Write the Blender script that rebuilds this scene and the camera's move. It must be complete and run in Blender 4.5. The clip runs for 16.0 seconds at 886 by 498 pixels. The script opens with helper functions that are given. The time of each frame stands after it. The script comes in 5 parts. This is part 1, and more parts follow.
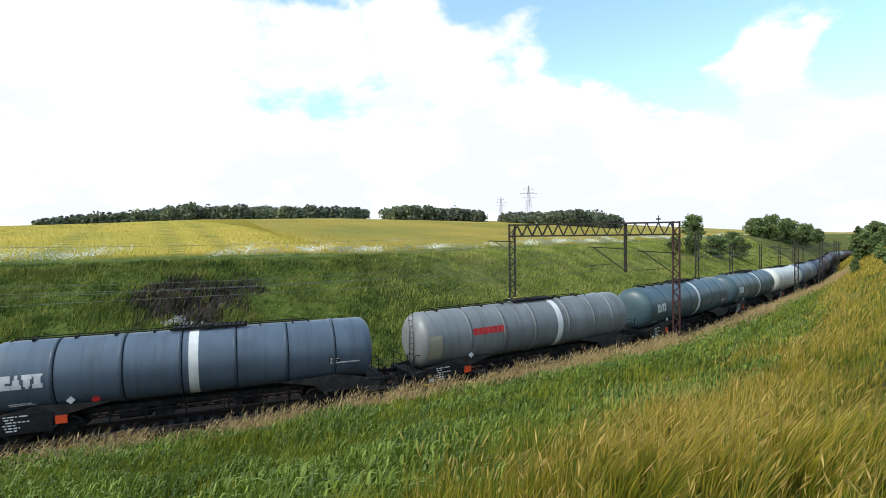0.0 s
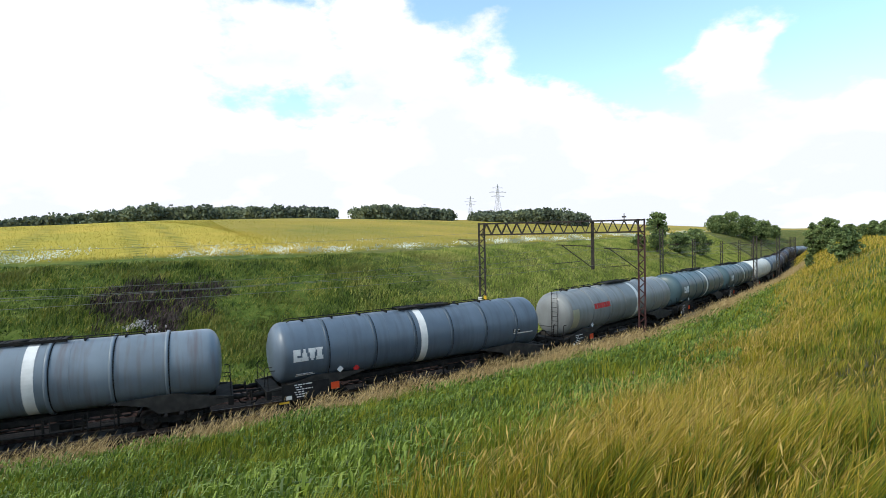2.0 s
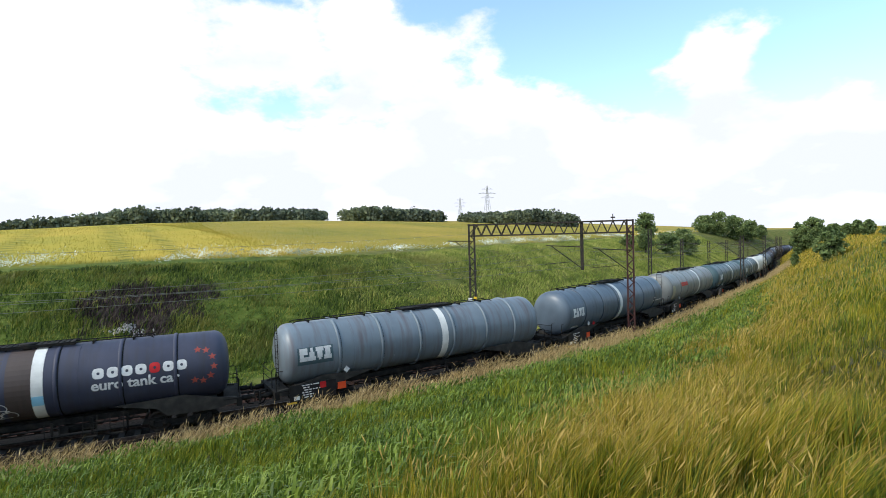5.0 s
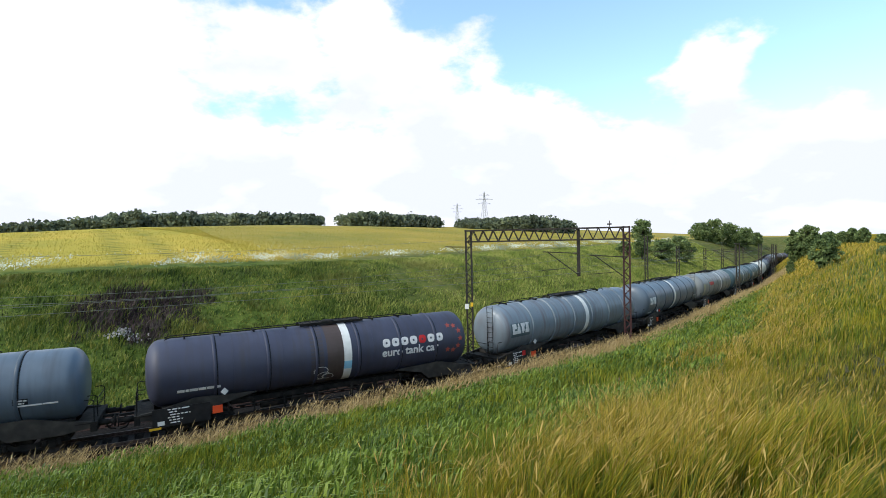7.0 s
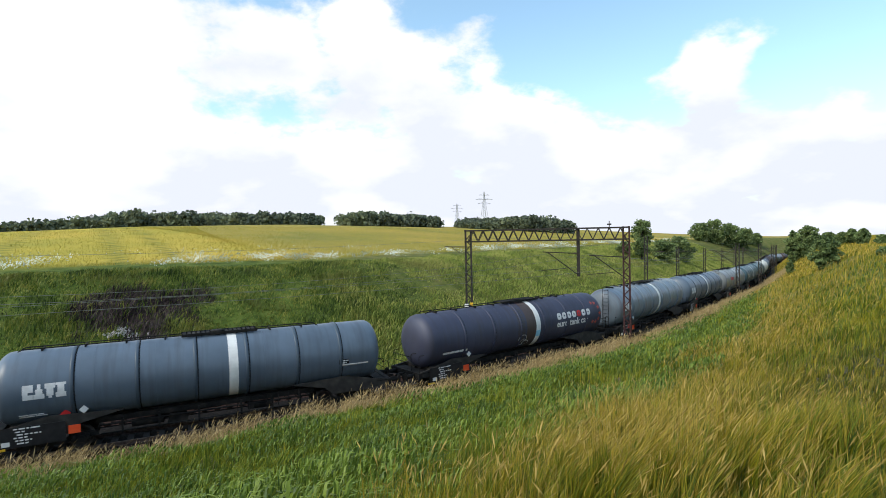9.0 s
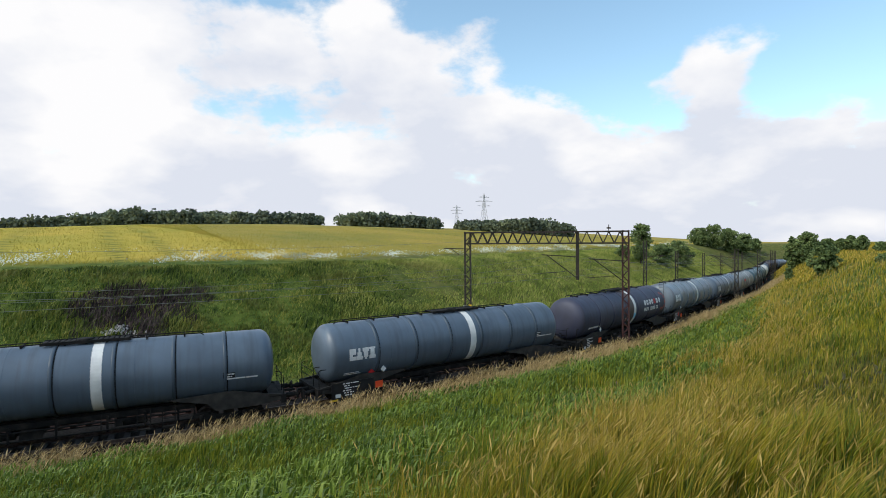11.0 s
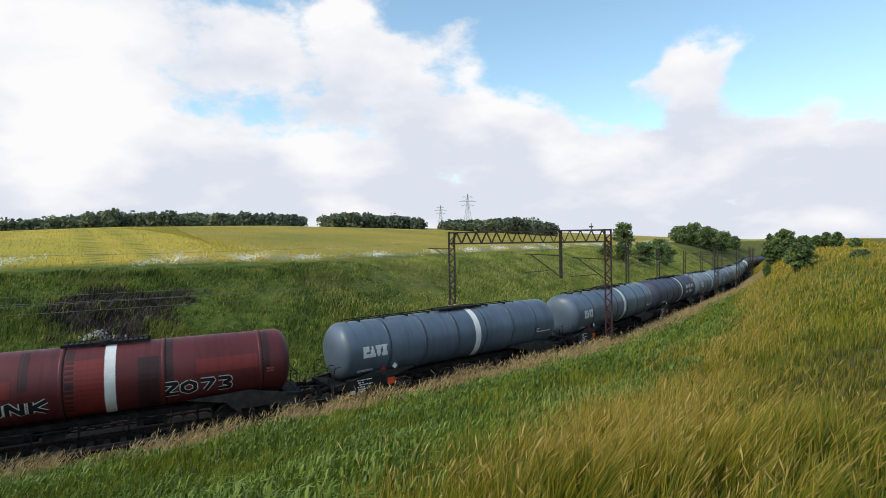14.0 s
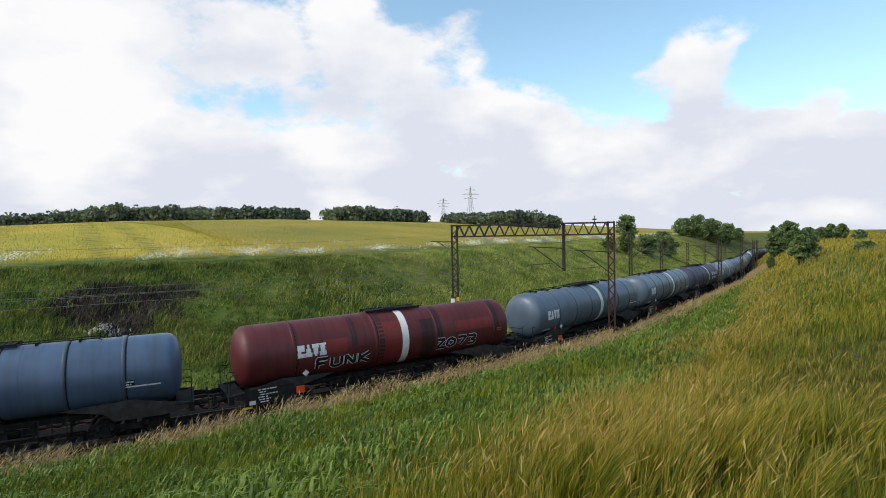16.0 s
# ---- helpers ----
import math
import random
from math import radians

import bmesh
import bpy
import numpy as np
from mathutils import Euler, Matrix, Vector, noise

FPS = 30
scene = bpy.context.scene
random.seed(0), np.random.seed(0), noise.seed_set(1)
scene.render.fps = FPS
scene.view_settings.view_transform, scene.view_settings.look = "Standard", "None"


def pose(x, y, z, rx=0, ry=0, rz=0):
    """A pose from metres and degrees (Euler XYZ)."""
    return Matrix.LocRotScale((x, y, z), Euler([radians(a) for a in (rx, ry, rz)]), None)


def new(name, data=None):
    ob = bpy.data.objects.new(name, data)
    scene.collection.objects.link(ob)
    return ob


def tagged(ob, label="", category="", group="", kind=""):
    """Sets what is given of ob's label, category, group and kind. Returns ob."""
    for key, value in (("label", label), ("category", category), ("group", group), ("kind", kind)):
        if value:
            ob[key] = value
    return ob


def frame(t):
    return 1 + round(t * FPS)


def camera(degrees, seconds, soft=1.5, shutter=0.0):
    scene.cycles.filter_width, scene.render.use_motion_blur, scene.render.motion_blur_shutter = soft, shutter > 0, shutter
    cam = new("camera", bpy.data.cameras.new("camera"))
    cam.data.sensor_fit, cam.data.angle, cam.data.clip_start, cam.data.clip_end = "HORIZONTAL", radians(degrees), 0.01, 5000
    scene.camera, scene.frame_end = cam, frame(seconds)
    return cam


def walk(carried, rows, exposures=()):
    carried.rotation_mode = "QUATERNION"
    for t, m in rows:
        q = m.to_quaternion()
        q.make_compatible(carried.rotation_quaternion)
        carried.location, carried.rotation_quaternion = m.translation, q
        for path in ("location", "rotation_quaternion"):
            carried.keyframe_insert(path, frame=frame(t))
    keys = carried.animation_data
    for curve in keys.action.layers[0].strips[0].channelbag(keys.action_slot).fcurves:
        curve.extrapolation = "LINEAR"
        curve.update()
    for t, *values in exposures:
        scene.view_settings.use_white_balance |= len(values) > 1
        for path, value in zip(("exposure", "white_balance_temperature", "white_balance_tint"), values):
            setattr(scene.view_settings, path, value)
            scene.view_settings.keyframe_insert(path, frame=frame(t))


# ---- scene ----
EYE = (0.0, 0.0, 8.42)
cam = camera(79.06, 16.0, soft=0.65, shutter=0.15)
# seconds, yaw, pitch, roll of the hand-held camera
TURNS = [
    (0.0, 4.615, -1.566, -0.762),
    (0.5, 4.382, -1.800, -0.965),
    (1.0, 3.373, -1.669, -1.034),
    (1.5, 2.335, -1.747, -1.051),
    (2.0, 1.422, -1.716, -1.238),
    (2.5, 1.274, -1.817, -1.618),
    (3.0, 0.750, -1.704, -1.305),
    (3.5, 0.515, -1.778, -1.536),
    (4.0, 0.359, -1.695, -1.622),
    (6.5, 0.260, -1.345, -1.325),
    (7.0, 0.000, -1.000, -1.200),
    (7.5, -0.036, -1.223, -0.715),
    (8.0, -0.075, -1.271, -0.926),
    (8.5, -0.022, -1.151, -1.103),
    (11.0, -0.098, -0.842, -0.379),
    (11.5, -0.187, -1.775, 1.329),
    (12.0, 0.361, -1.649, 0.735),
    (12.5, -0.453, -1.609, 1.203),
    (13.0, -1.026, -1.688, 0.294),
    (13.5, -1.434, -1.350, -0.688),
    (14.0, -1.795, -0.854, -0.871),
    (14.5, -1.879, -0.766, -0.770),
    (15.0, -2.071, -0.711, -0.600),
    (15.5, -1.791, -0.713, -0.563),
    (16.0, -1.477, -1.588, -1.074),
]
walk(cam, [(t, pose(*EYE, 90 + p, 0, y) @ pose(0, 0, 0, 0, 0, r)) for t, y, p, r in TURNS],
     exposures=[(0.0, 0.02), (4.0, 0.0), (8.5, -0.05), (10.8, -0.34), (16.0, -0.36)])

# ---- light ----
world = bpy.data.worlds.new("world")
scene.world = world
world.use_nodes = True
SUN_AZ, SUN_EL = radians(-120), radians(42)


def build_world():
    nt = world.node_tree
    nt.nodes.clear()
    N, L = nt.nodes.new, nt.links.new
    out, bg = N("ShaderNodeOutputWorld"), N("ShaderNodeBackground")
    sky = N("ShaderNodeTexSky")
    sky.sky_type, sky.sun_disc = "NISHITA", False
    sky.sun_elevation, sky.sun_rotation = SUN_EL, SUN_AZ
    sky.dust_density = 1.5
    bright = N("ShaderNodeMix")
    bright.data_type, bright.blend_type = "RGBA", "MULTIPLY"
    bright.inputs[0].default_value = 1.0
    L(sky.outputs[0], bright.inputs[6])
    bright.inputs[7].default_value = (0.30, 0.33, 0.30, 1)
    tc, sep = N("ShaderNodeTexCoord"), N("ShaderNodeSeparateXYZ")
    L(tc.outputs["Generated"], sep.inputs[0])
    # directions laid out on a flat cloud deck
    deck = N("ShaderNodeMath")
    deck.operation = "ADD"
    deck.inputs[1].default_value = 0.42
    L(sep.outputs[2], deck.inputs[0])
    div = N("ShaderNodeVectorMath")
    div.operation = "DIVIDE"
    comb = N("ShaderNodeCombineXYZ")
    for i in range(3):
        L(deck.outputs[0], comb.inputs[i])
    L(tc.outputs["Generated"], div.inputs[0])
    L(comb.outputs[0], div.inputs[1])
    off = N("ShaderNodeVectorMath")
    off.operation = "ADD"
    off.inputs[1].default_value = (CLOUD_X, CLOUD_Y, 0)
    L(div.outputs[0], off.inputs[0])
    n1, n2 = N("ShaderNodeTexNoise"), N("ShaderNodeTexNoise")
    for n, sc, det, ro in ((n1, 3.6, 10, 0.58), (n2, 2.4, 7, 0.52)):
        n.inputs["Scale"].default_value, n.inputs["Detail"].default_value, n.inputs["Roughness"].default_value = sc, det, ro
        L(off.outputs[0], n.inputs["Vector"])
    # the deck is closed near the horizon and opens overhead
    lift = N("ShaderNodeMapRange")
    lift.interpolation_type = "SMOOTHSTEP"
    lift.inputs[1].default_value, lift.inputs[2].default_value = 0.33, 0.50
    lift.inputs[3].default_value, lift.inputs[4].default_value = 0.24, -0.12
    # its rim runs down on both sides of the middle
    side, absx, low, tilt, rim = (N("ShaderNodeMath") for _ in range(5))
    for nd, op, val in ((side, "ADD", 0.34), (absx, "ABSOLUTE", 0), (low, "MINIMUM", 0.7), (tilt, "MULTIPLY", 0.29), (rim, "ADD", 0)):
        nd.operation = op
        nd.inputs[1].default_value = val
    L(sep.outputs[0], side.inputs[0])
    L(side.outputs[0], absx.inputs[0])
    L(absx.outputs[0], low.inputs[0])
    L(low.outputs[0], tilt.inputs[0])
    L(tilt.outputs[0], rim.inputs[0])
    L(sep.outputs[2], rim.inputs[1])
    L(rim.outputs[0], lift.inputs[0])
    add = N("ShaderNodeMath")
    add.operation = "ADD"
    L(n1.outputs[0], add.inputs[0])
    L(lift.outputs[0], add.inputs[1])
    # single puffs and holes of the broken deck
    for px_, py_, pz_, rad, amount in PUFFS:
        far_, near_, more = N("ShaderNodeVectorMath"), N("ShaderNodeMapRange"), N("ShaderNodeMath")
        far_.operation, more.operation = "DISTANCE", "ADD"
        far_.inputs[1].default_value = (px_, py_, pz_)
        L(tc.outputs["Generated"], far_.inputs[0])
        near_.interpolation_type = "SMOOTHSTEP"
        near_.inputs[1].default_value, near_.inputs[2].default_value = rad * 0.25, rad * 1.15
        near_.inputs[3].default_value, near_.inputs[4].default_value = amount, 0.0
        L(far_.outputs["Value"], near_.inputs[0])
        L(add.outputs[0], more.inputs[0])
        L(near_.outputs[0], more.inputs[1])
        add = more
    cov = N("ShaderNodeMapRange")
    cov.interpolation_type = "SMOOTHSTEP"
    cov.inputs[1].default_value, cov.inputs[2].default_value = 0.45, 0.60
    L(add.outputs[0], cov.inputs[0])
    ramp = N("ShaderNodeValToRGB")
    ramp.color_ramp.elements[0].position, ramp.color_ramp.elements[0].color = 0.40, (0.93, 0.98, 1.10, 1)
    ramp.color_ramp.elements[1].position, ramp.color_ramp.elements[1].color = 0.60, (1.25, 1.245, 1.26, 1)
    under = N("ShaderNodeMapRange")
    under.inputs[1].default_value, under.inputs[2].default_value = 0.04, 0.26
    under.inputs[3].default_value, under.inputs[4].default_value = -0.085, 0.035
    L(sep.outputs[2], under.inputs[0])
    shade = N("ShaderNodeMath")
    shade.operation = "ADD"
    L(n2.outputs[0], shade.inputs[0])
    L(under.outputs[0], shade.inputs[1])
    L(shade.outputs[0], ramp.inputs[0])
    mix = N("ShaderNodeMix")
    mix.data_type = "RGBA"
    L(cov.outputs[0], mix.inputs[0])
    L(bright.outputs[2], mix.inputs[6])
    L(ramp.outputs[0], mix.inputs[7])
    L(mix.outputs[2], bg.inputs[0])
    bg.inputs[1].default_value = 1.0
    L(bg.outputs[0], out.inputs[0])


CLOUD_X, CLOUD_Y = 3.1, 1.7
PUFFS = [
    (0.451, 0.843, 0.293, 0.08, 0.21),
    (0.430, 0.869, 0.244, 0.07, 0.16),
    (0.365, 0.887, 0.283, 0.07, 0.16),
    (0.097, 0.931, 0.353, 0.09, 0.16),
    (-0.274, 0.906, 0.323, 0.09, 0.12),
    (-0.324, 0.901, 0.287, 0.20, -0.20),
    (0.250, 0.908, 0.337, 0.17, -0.14),
    (0.562, 0.789, 0.248, 0.17, -0.16),
    (-0.092, 0.935, 0.343, 0.14, 0.10),
]
build_world()
sun = new("sun", bpy.data.lights.new("sun", "SUN"))
sun.data.energy, sun.data.angle, sun.data.color = 2.1, radians(8), (1.0, 0.95, 0.87)
sun.rotation_euler = (radians(90) - SUN_EL, 0, -SUN_AZ + math.pi)


# ---- materials ----
def ramp_mat(name, stops, scale=3.0, rough=0.8, metal=0.0, bump=0.0, bump_scale=40.0, second=None, per="", detail=6, stretch=(1, 1, 1), translucent=0.0, spec=0.3, spread=0.17):
    """A procedural surface: a noise ramp of base colours, a second larger stain, varied roughness and fine relief."""
    m = bpy.data.materials.new(name)
    m.use_nodes = True
    nt = m.node_tree
    N, L = nt.nodes.new, nt.links.new
    b = nt.nodes["Principled BSDF"]
    b.inputs["Roughness"].default_value, b.inputs["Metallic"].default_value = rough, metal
    b.inputs["Specular IOR Level"].default_value = spec
    tc = N("ShaderNodeTexCoord")
    mp = N("ShaderNodeMapping")
    mp.inputs["Scale"].default_value = stretch
    L(tc.outputs["Object"], mp.inputs[0])
    n = N("ShaderNodeTexNoise")
    n.inputs["Scale"].default_value, n.inputs["Detail"].default_value = scale, detail
    L(mp.outputs[0], n.inputs["Vector"])
    r = N("ShaderNodeValToRGB")
    e = r.color_ramp.elements
    while len(e) < len(stops):
        e.new(0.5)
    for i, c in enumerate(stops):
        e[i].position = 0.3 + 0.4 * i / max(1, len(stops) - 1)
        e[i].color = (*c, 1)
    fac = n.outputs[0]
    if per:
        if per == "island":
            g = N("ShaderNodeNewGeometry").outputs["Random Per Island"]
        else:
            g = N("ShaderNodeObjectInfo").outputs["Random"]
        mr = N("ShaderNodeMapRange")
        mr.inputs[3].default_value, mr.inputs[4].default_value = -spread, spread
        L(g, mr.inputs[0])
        ad = N("ShaderNodeMath")
        ad.operation = "ADD"
        L(fac, ad.inputs[0])
        L(mr.outputs[0], ad.inputs[1])
        fac = ad.outputs[0]
    L(fac, r.inputs[0])
    col = r.outputs[0]
    if second:
        c2, sc2, lo, hi = second
        n2 = N("ShaderNodeTexNoise")
        n2.inputs["Scale"].default_value, n2.inputs["Detail"].default_value = sc2, 5
        L(mp.outputs[0], n2.inputs["Vector"])
        mr2 = N("ShaderNodeMapRange")
        mr2.inputs[1].default_value, mr2.inputs[2].default_value = lo, hi
        L(n2.outputs[0], mr2.inputs[0])
        mx = N("ShaderNodeMix")
        mx.data_type = "RGBA"
        L(mr2.outputs[0], mx.inputs[0])
        L(col, mx.inputs[6])
        mx.inputs[7].default_value = (*c2, 1)
        col = mx.outputs[2]
    L(col, b.inputs["Base Color"])
    if bump:
        n3 = N("ShaderNodeTexNoise")
        n3.inputs["Scale"].default_value, n3.inputs["Detail"].default_value = bump_scale, 4
        L(mp.outputs[0], n3.inputs["Vector"])
        bp = N("ShaderNodeBump")
        bp.inputs["Strength"].default_value, bp.inputs["Distance"].default_value = bump, 0.02
        L(n3.outputs[0], bp.inputs["Height"])
        L(bp.outputs[0], b.inputs["Normal"])
    if translucent:
        tr, ms = N("ShaderNodeBsdfTranslucent"), N("ShaderNodeMixShader")
        L(col, tr.inputs[0])
        ms.inputs[0].default_value = translucent
        L(b.outputs[0], ms.inputs[1])
        L(tr.outputs[0], ms.inputs[2])
        L(ms.outputs[0], nt.nodes["Material Output"].inputs[0])
    return m


M_STEEL = ramp_mat("rusty_mast_paint", [(0.012, 0.012, 0.011), (0.03, 0.026, 0.022), (0.06, 0.04, 0.03)], 6, 0.75)
M_MAROON = ramp_mat("maroon_mast_paint", [(0.03, 0.01, 0.012), (0.06, 0.022, 0.022), (0.05, 0.03, 0.026)], 6, 0.7)
M_GALV = ramp_mat("galvanised", [(0.34, 0.35, 0.36), (0.48, 0.49, 0.5)], 5, 0.6, 0.1)
M_RAIL = ramp_mat("rail_steel", [(0.05, 0.03, 0.024), (0.11, 0.085, 0.075)], 8, 0.55, 0.4)
M_SLEEPER = ramp_mat("concrete_sleeper", [(0.020, 0.012, 0.010), (0.040, 0.025, 0.021)], 5, 0.95, per="object", bump=0.3, spec=0.1)
# dark near ballast and sleepers, with the train's shade put into their colour
M_BALLAST_D = ramp_mat("shaded_ballast", [(0.005, 0.0045, 0.004), (0.012, 0.010, 0.009), (0.026, 0.021, 0.019)], 9, 0.95, bump=1.0, bump_scale=18, detail=8, spec=0.1)
M_SLEEPER_D = ramp_mat("shaded_sleeper", [(0.010, 0.008, 0.007), (0.022, 0.018, 0.016)], 5, 0.9, per="object", bump=0.3)
M_BALLAST = ramp_mat("ballast", [(0.018, 0.010, 0.009), (0.042, 0.023, 0.019), (0.075, 0.048, 0.042)], 9, 0.95, bump=1.0, bump_scale=18, detail=8, spec=0.1)
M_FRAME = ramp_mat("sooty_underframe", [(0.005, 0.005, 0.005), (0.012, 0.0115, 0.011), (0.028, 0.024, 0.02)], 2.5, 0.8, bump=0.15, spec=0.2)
M_SADDLE = ramp_mat("dusty_cradle_paint", [(0.016, 0.015, 0.014), (0.034, 0.031, 0.028), (0.065, 0.058, 0.05)], 1.6, 0.75, bump=0.15)
M_WHEEL = ramp_mat("wheel_steel", [(0.02, 0.017, 0.015), (0.06, 0.05, 0.045)], 6, 0.6, 0.4)
M_WHITE = ramp_mat("white_paint", [(0.62, 0.62, 0.60), (0.82, 0.82, 0.80)], 2, 0.55)
M_SIGN_W = ramp_mat("stencil_white", [(0.6, 0.6, 0.6), (0.78, 0.78, 0.78)], 4, 0.6)
M_BLACK = ramp_mat("black_panel", [(0.008, 0.008, 0.009), (0.02, 0.02, 0.022)], 3, 0.55)
M_ORANGE = ramp_mat("orange_plate", [(0.75, 0.07, 0.02), (0.85, 0.11, 0.03)], 2, 0.5)
M_RED = ramp_mat("red_enamel", [(0.45, 0.015, 0.02), (0.6, 0.03, 0.03)], 2, 0.45)
M_YELLOW = ramp_mat("yellow_paint", [(0.6, 0.35, 0.02), (0.75, 0.45, 0.03)], 3, 0.5)
M_GREEN = ramp_mat("green_enamel", [(0.02, 0.25, 0.12), (0.03, 0.35, 0.16)], 3, 0.5)
M_BLUE = ramp_mat("pale_blue_paint", [(0.25, 0.55, 0.75), (0.32, 0.62, 0.8)], 3, 0.5)
M_STAR = ramp_mat("rust_red_print", [(0.30, 0.06, 0.05), (0.38, 0.09, 0.07)], 3, 0.5)
M_WIRE = ramp_mat("copper_wire", [(0.12, 0.13, 0.11), (0.2, 0.21, 0.19)], 4, 0.5, 0.3)
M_CERAMIC = ramp_mat("insulator_brown", [(0.05, 0.025, 0.02), (0.1, 0.05, 0.04)], 6, 0.3)
M_TRUNK = ramp_mat("bark", [(0.035, 0.028, 0.02), (0.09, 0.075, 0.055)], 6, 0.9, bump=0.5)
M_LEAF_D = ramp_mat("dark_leaves", [(0.07, 0.11, 0.04), (0.15, 0.21, 0.07), (0.24, 0.30, 0.11)], 0.4, 0.7, per="island", translucent=0.2)
# lightened and blued: distance haze is mixed into this leaf colour
M_LEAF_W = ramp_mat("hazed_wood_leaves", [(0.075, 0.095, 0.07), (0.13, 0.16, 0.10), (0.21, 0.24, 0.13)], 0.06, 0.8, per="island", translucent=0.12)
M_GRASS_G = ramp_mat("green_grass", [(0.038, 0.07, 0.007), (0.10, 0.15, 0.012), (0.175, 0.22, 0.017), (0.27, 0.275, 0.025)], 0.5, 0.6, per="island", translucent=0.25, spread=0.3)
M_GRASS_Y = ramp_mat("yellowing_grass", [(0.06, 0.09, 0.004), (0.125, 0.15, 0.006), (0.20, 0.20, 0.009), (0.32, 0.26, 0.016)], 0.5, 0.6, per="island", translucent=0.25, spread=0.26)
# brownish trodden grass; its dark tone also carries the shaded corner
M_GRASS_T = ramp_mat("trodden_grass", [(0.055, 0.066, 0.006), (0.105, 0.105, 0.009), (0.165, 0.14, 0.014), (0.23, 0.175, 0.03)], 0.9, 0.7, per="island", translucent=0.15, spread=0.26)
M_GRASS_S = ramp_mat("straw_grass", [(0.22, 0.165, 0.014), (0.34, 0.24, 0.022), (0.45, 0.315, 0.04), (0.56, 0.41, 0.09)], 0.35, 0.7, per="island", translucent=0.3, spread=0.22)
M_BROADLEAF = ramp_mat("broad_leaf_weeds", [(0.048, 0.088, 0.011), (0.115, 0.18, 0.022), (0.20, 0.265, 0.035)], 0.45, 0.5, per="island", translucent=0.25, spread=0.24)
M_FRINGE = ramp_mat("bleached_stalks", [(0.24, 0.165, 0.065), (0.38, 0.27, 0.12), (0.52, 0.39, 0.20)], 0.8, 0.8, per="island", translucent=0.2, spread=0.22)
M_SEED = ramp_mat("seed_heads", [(0.24, 0.165, 0.035), (0.36, 0.25, 0.06), (0.46, 0.33, 0.10)], 0.4, 0.8, per="island", translucent=0.25)
M_WEED = ramp_mat("bank_weeds", [(0.025, 0.048, 0.008), (0.085, 0.135, 0.018), (0.165, 0.215, 0.03), (0.30, 0.285, 0.06)], 0.35, 0.65, per="island", translucent=0.25, second=((0.15, 0.145, 0.03), 0.16, 0.52, 0.68), spread=0.2)
M_WEED_Y = ramp_mat("sunny_bank_grass", [(0.11, 0.15, 0.024), (0.20, 0.26, 0.042), (0.32, 0.36, 0.07), (0.44, 0.42, 0.12)], 0.3, 0.65, per="island", translucent=0.25, second=((0.26, 0.235, 0.07), 0.1, 0.56, 0.74))
M_DEAD = ramp_mat("dead_stalks", [(0.018, 0.012, 0.011), (0.05, 0.034, 0.032), (0.10, 0.075, 0.07)], 0.5, 0.9, per="island")
M_FLOWER = ramp_mat("white_umbels", [(0.5, 0.55, 0.45), (0.75, 0.78, 0.72)], 1.0, 0.8, per="island", translucent=0.2)
M_CROP = ramp_mat("ripening_crop", [(0.28, 0.28, 0.055), (0.40, 0.335, 0.06), (0.50, 0.375, 0.075)], 0.045, 0.8, translucent=0.2)
M_HEAP = ramp_mat("pale_rubble", [(0.34, 0.31, 0.31), (0.56, 0.52, 0.52)], 3, 0.9, per="object", bump=0.4)


def tank_mat(name, base, dirt, streak=0.45, rough=0.33):
    """Weathered tank paint: chalking, vertical grime streaks, soot along the belly where spray settles."""
    m = bpy.data.materials.new(name)
    m.use_nodes = True
    nt = m.node_tree
    N, L = nt.nodes.new, nt.links.new
    b = nt.nodes["Principled BSDF"]
    b.inputs["Specular IOR Level"].default_value = 0.4
    tc = N("ShaderNodeTexCoord")
    n1 = N("ShaderNodeTexNoise")
    n1.inputs["Scale"].default_value, n1.inputs["Detail"].default_value = 0.55, 6
    L(tc.outputs["Object"], n1.inputs["Vector"])
    mp = N("ShaderNodeMapping")
    mp.inputs["Scale"].default_value = (2.6, 0.25, 0.25)
    L(tc.outputs["Object"], mp.inputs[0])
    n2 = N("ShaderNodeTexNoise")
    n2.inputs["Scale"].default_value, n2.inputs["Detail"].default_value = 1.6, 7
    L(mp.outputs[0], n2.inputs["Vector"])
    a = N("ShaderNodeMix")
    a.data_type = "RGBA"
    mr = N("ShaderNodeMapRange")
    mr.inputs[1].default_value, mr.inputs[2].default_value = 0.35, 0.7
    L(n1.outputs[0], mr.inputs[0])
    L(mr.outputs[0], a.inputs[0])
    a.inputs[6].default_value = (*[c * 0.86 for c in base], 1)
    a.inputs[7].default_value = (*[min(1, c * 1.16 + 0.008) for c in base], 1)
    s = N("ShaderNodeMix")
    s.data_type = "RGBA"
    mr2 = N("ShaderNodeMapRange")
    mr2.inputs[1].default_value, mr2.inputs[2].default_value = 0.48, 0.78
    mr2.inputs[4].default_value = streak
    L(n2.outputs[0], mr2.inputs[0])
    L(mr2.outputs[0], s.inputs[0])
    L(a.outputs[2], s.inputs[6])
    s.inputs[7].default_value = (*dirt, 1)
    L(s.outputs[2], b.inputs["Base Color"])
    rr = N("ShaderNodeMapRange")
    rr.inputs[3].default_value, rr.inputs[4].default_value = rough - 0.08, rough + 0.18
    L(n2.outputs[0], rr.inputs[0])
    L(rr.outputs[0], b.inputs["Roughness"])
    bp = N("ShaderNodeBump")
    bp.inputs["Strength"].default_value, bp.inputs["Distance"].default_value = 0.12, 0.02
    L(n1.outputs[0], bp.inputs["Height"])
    L(bp.outputs[0], b.inputs["Normal"])
    return m


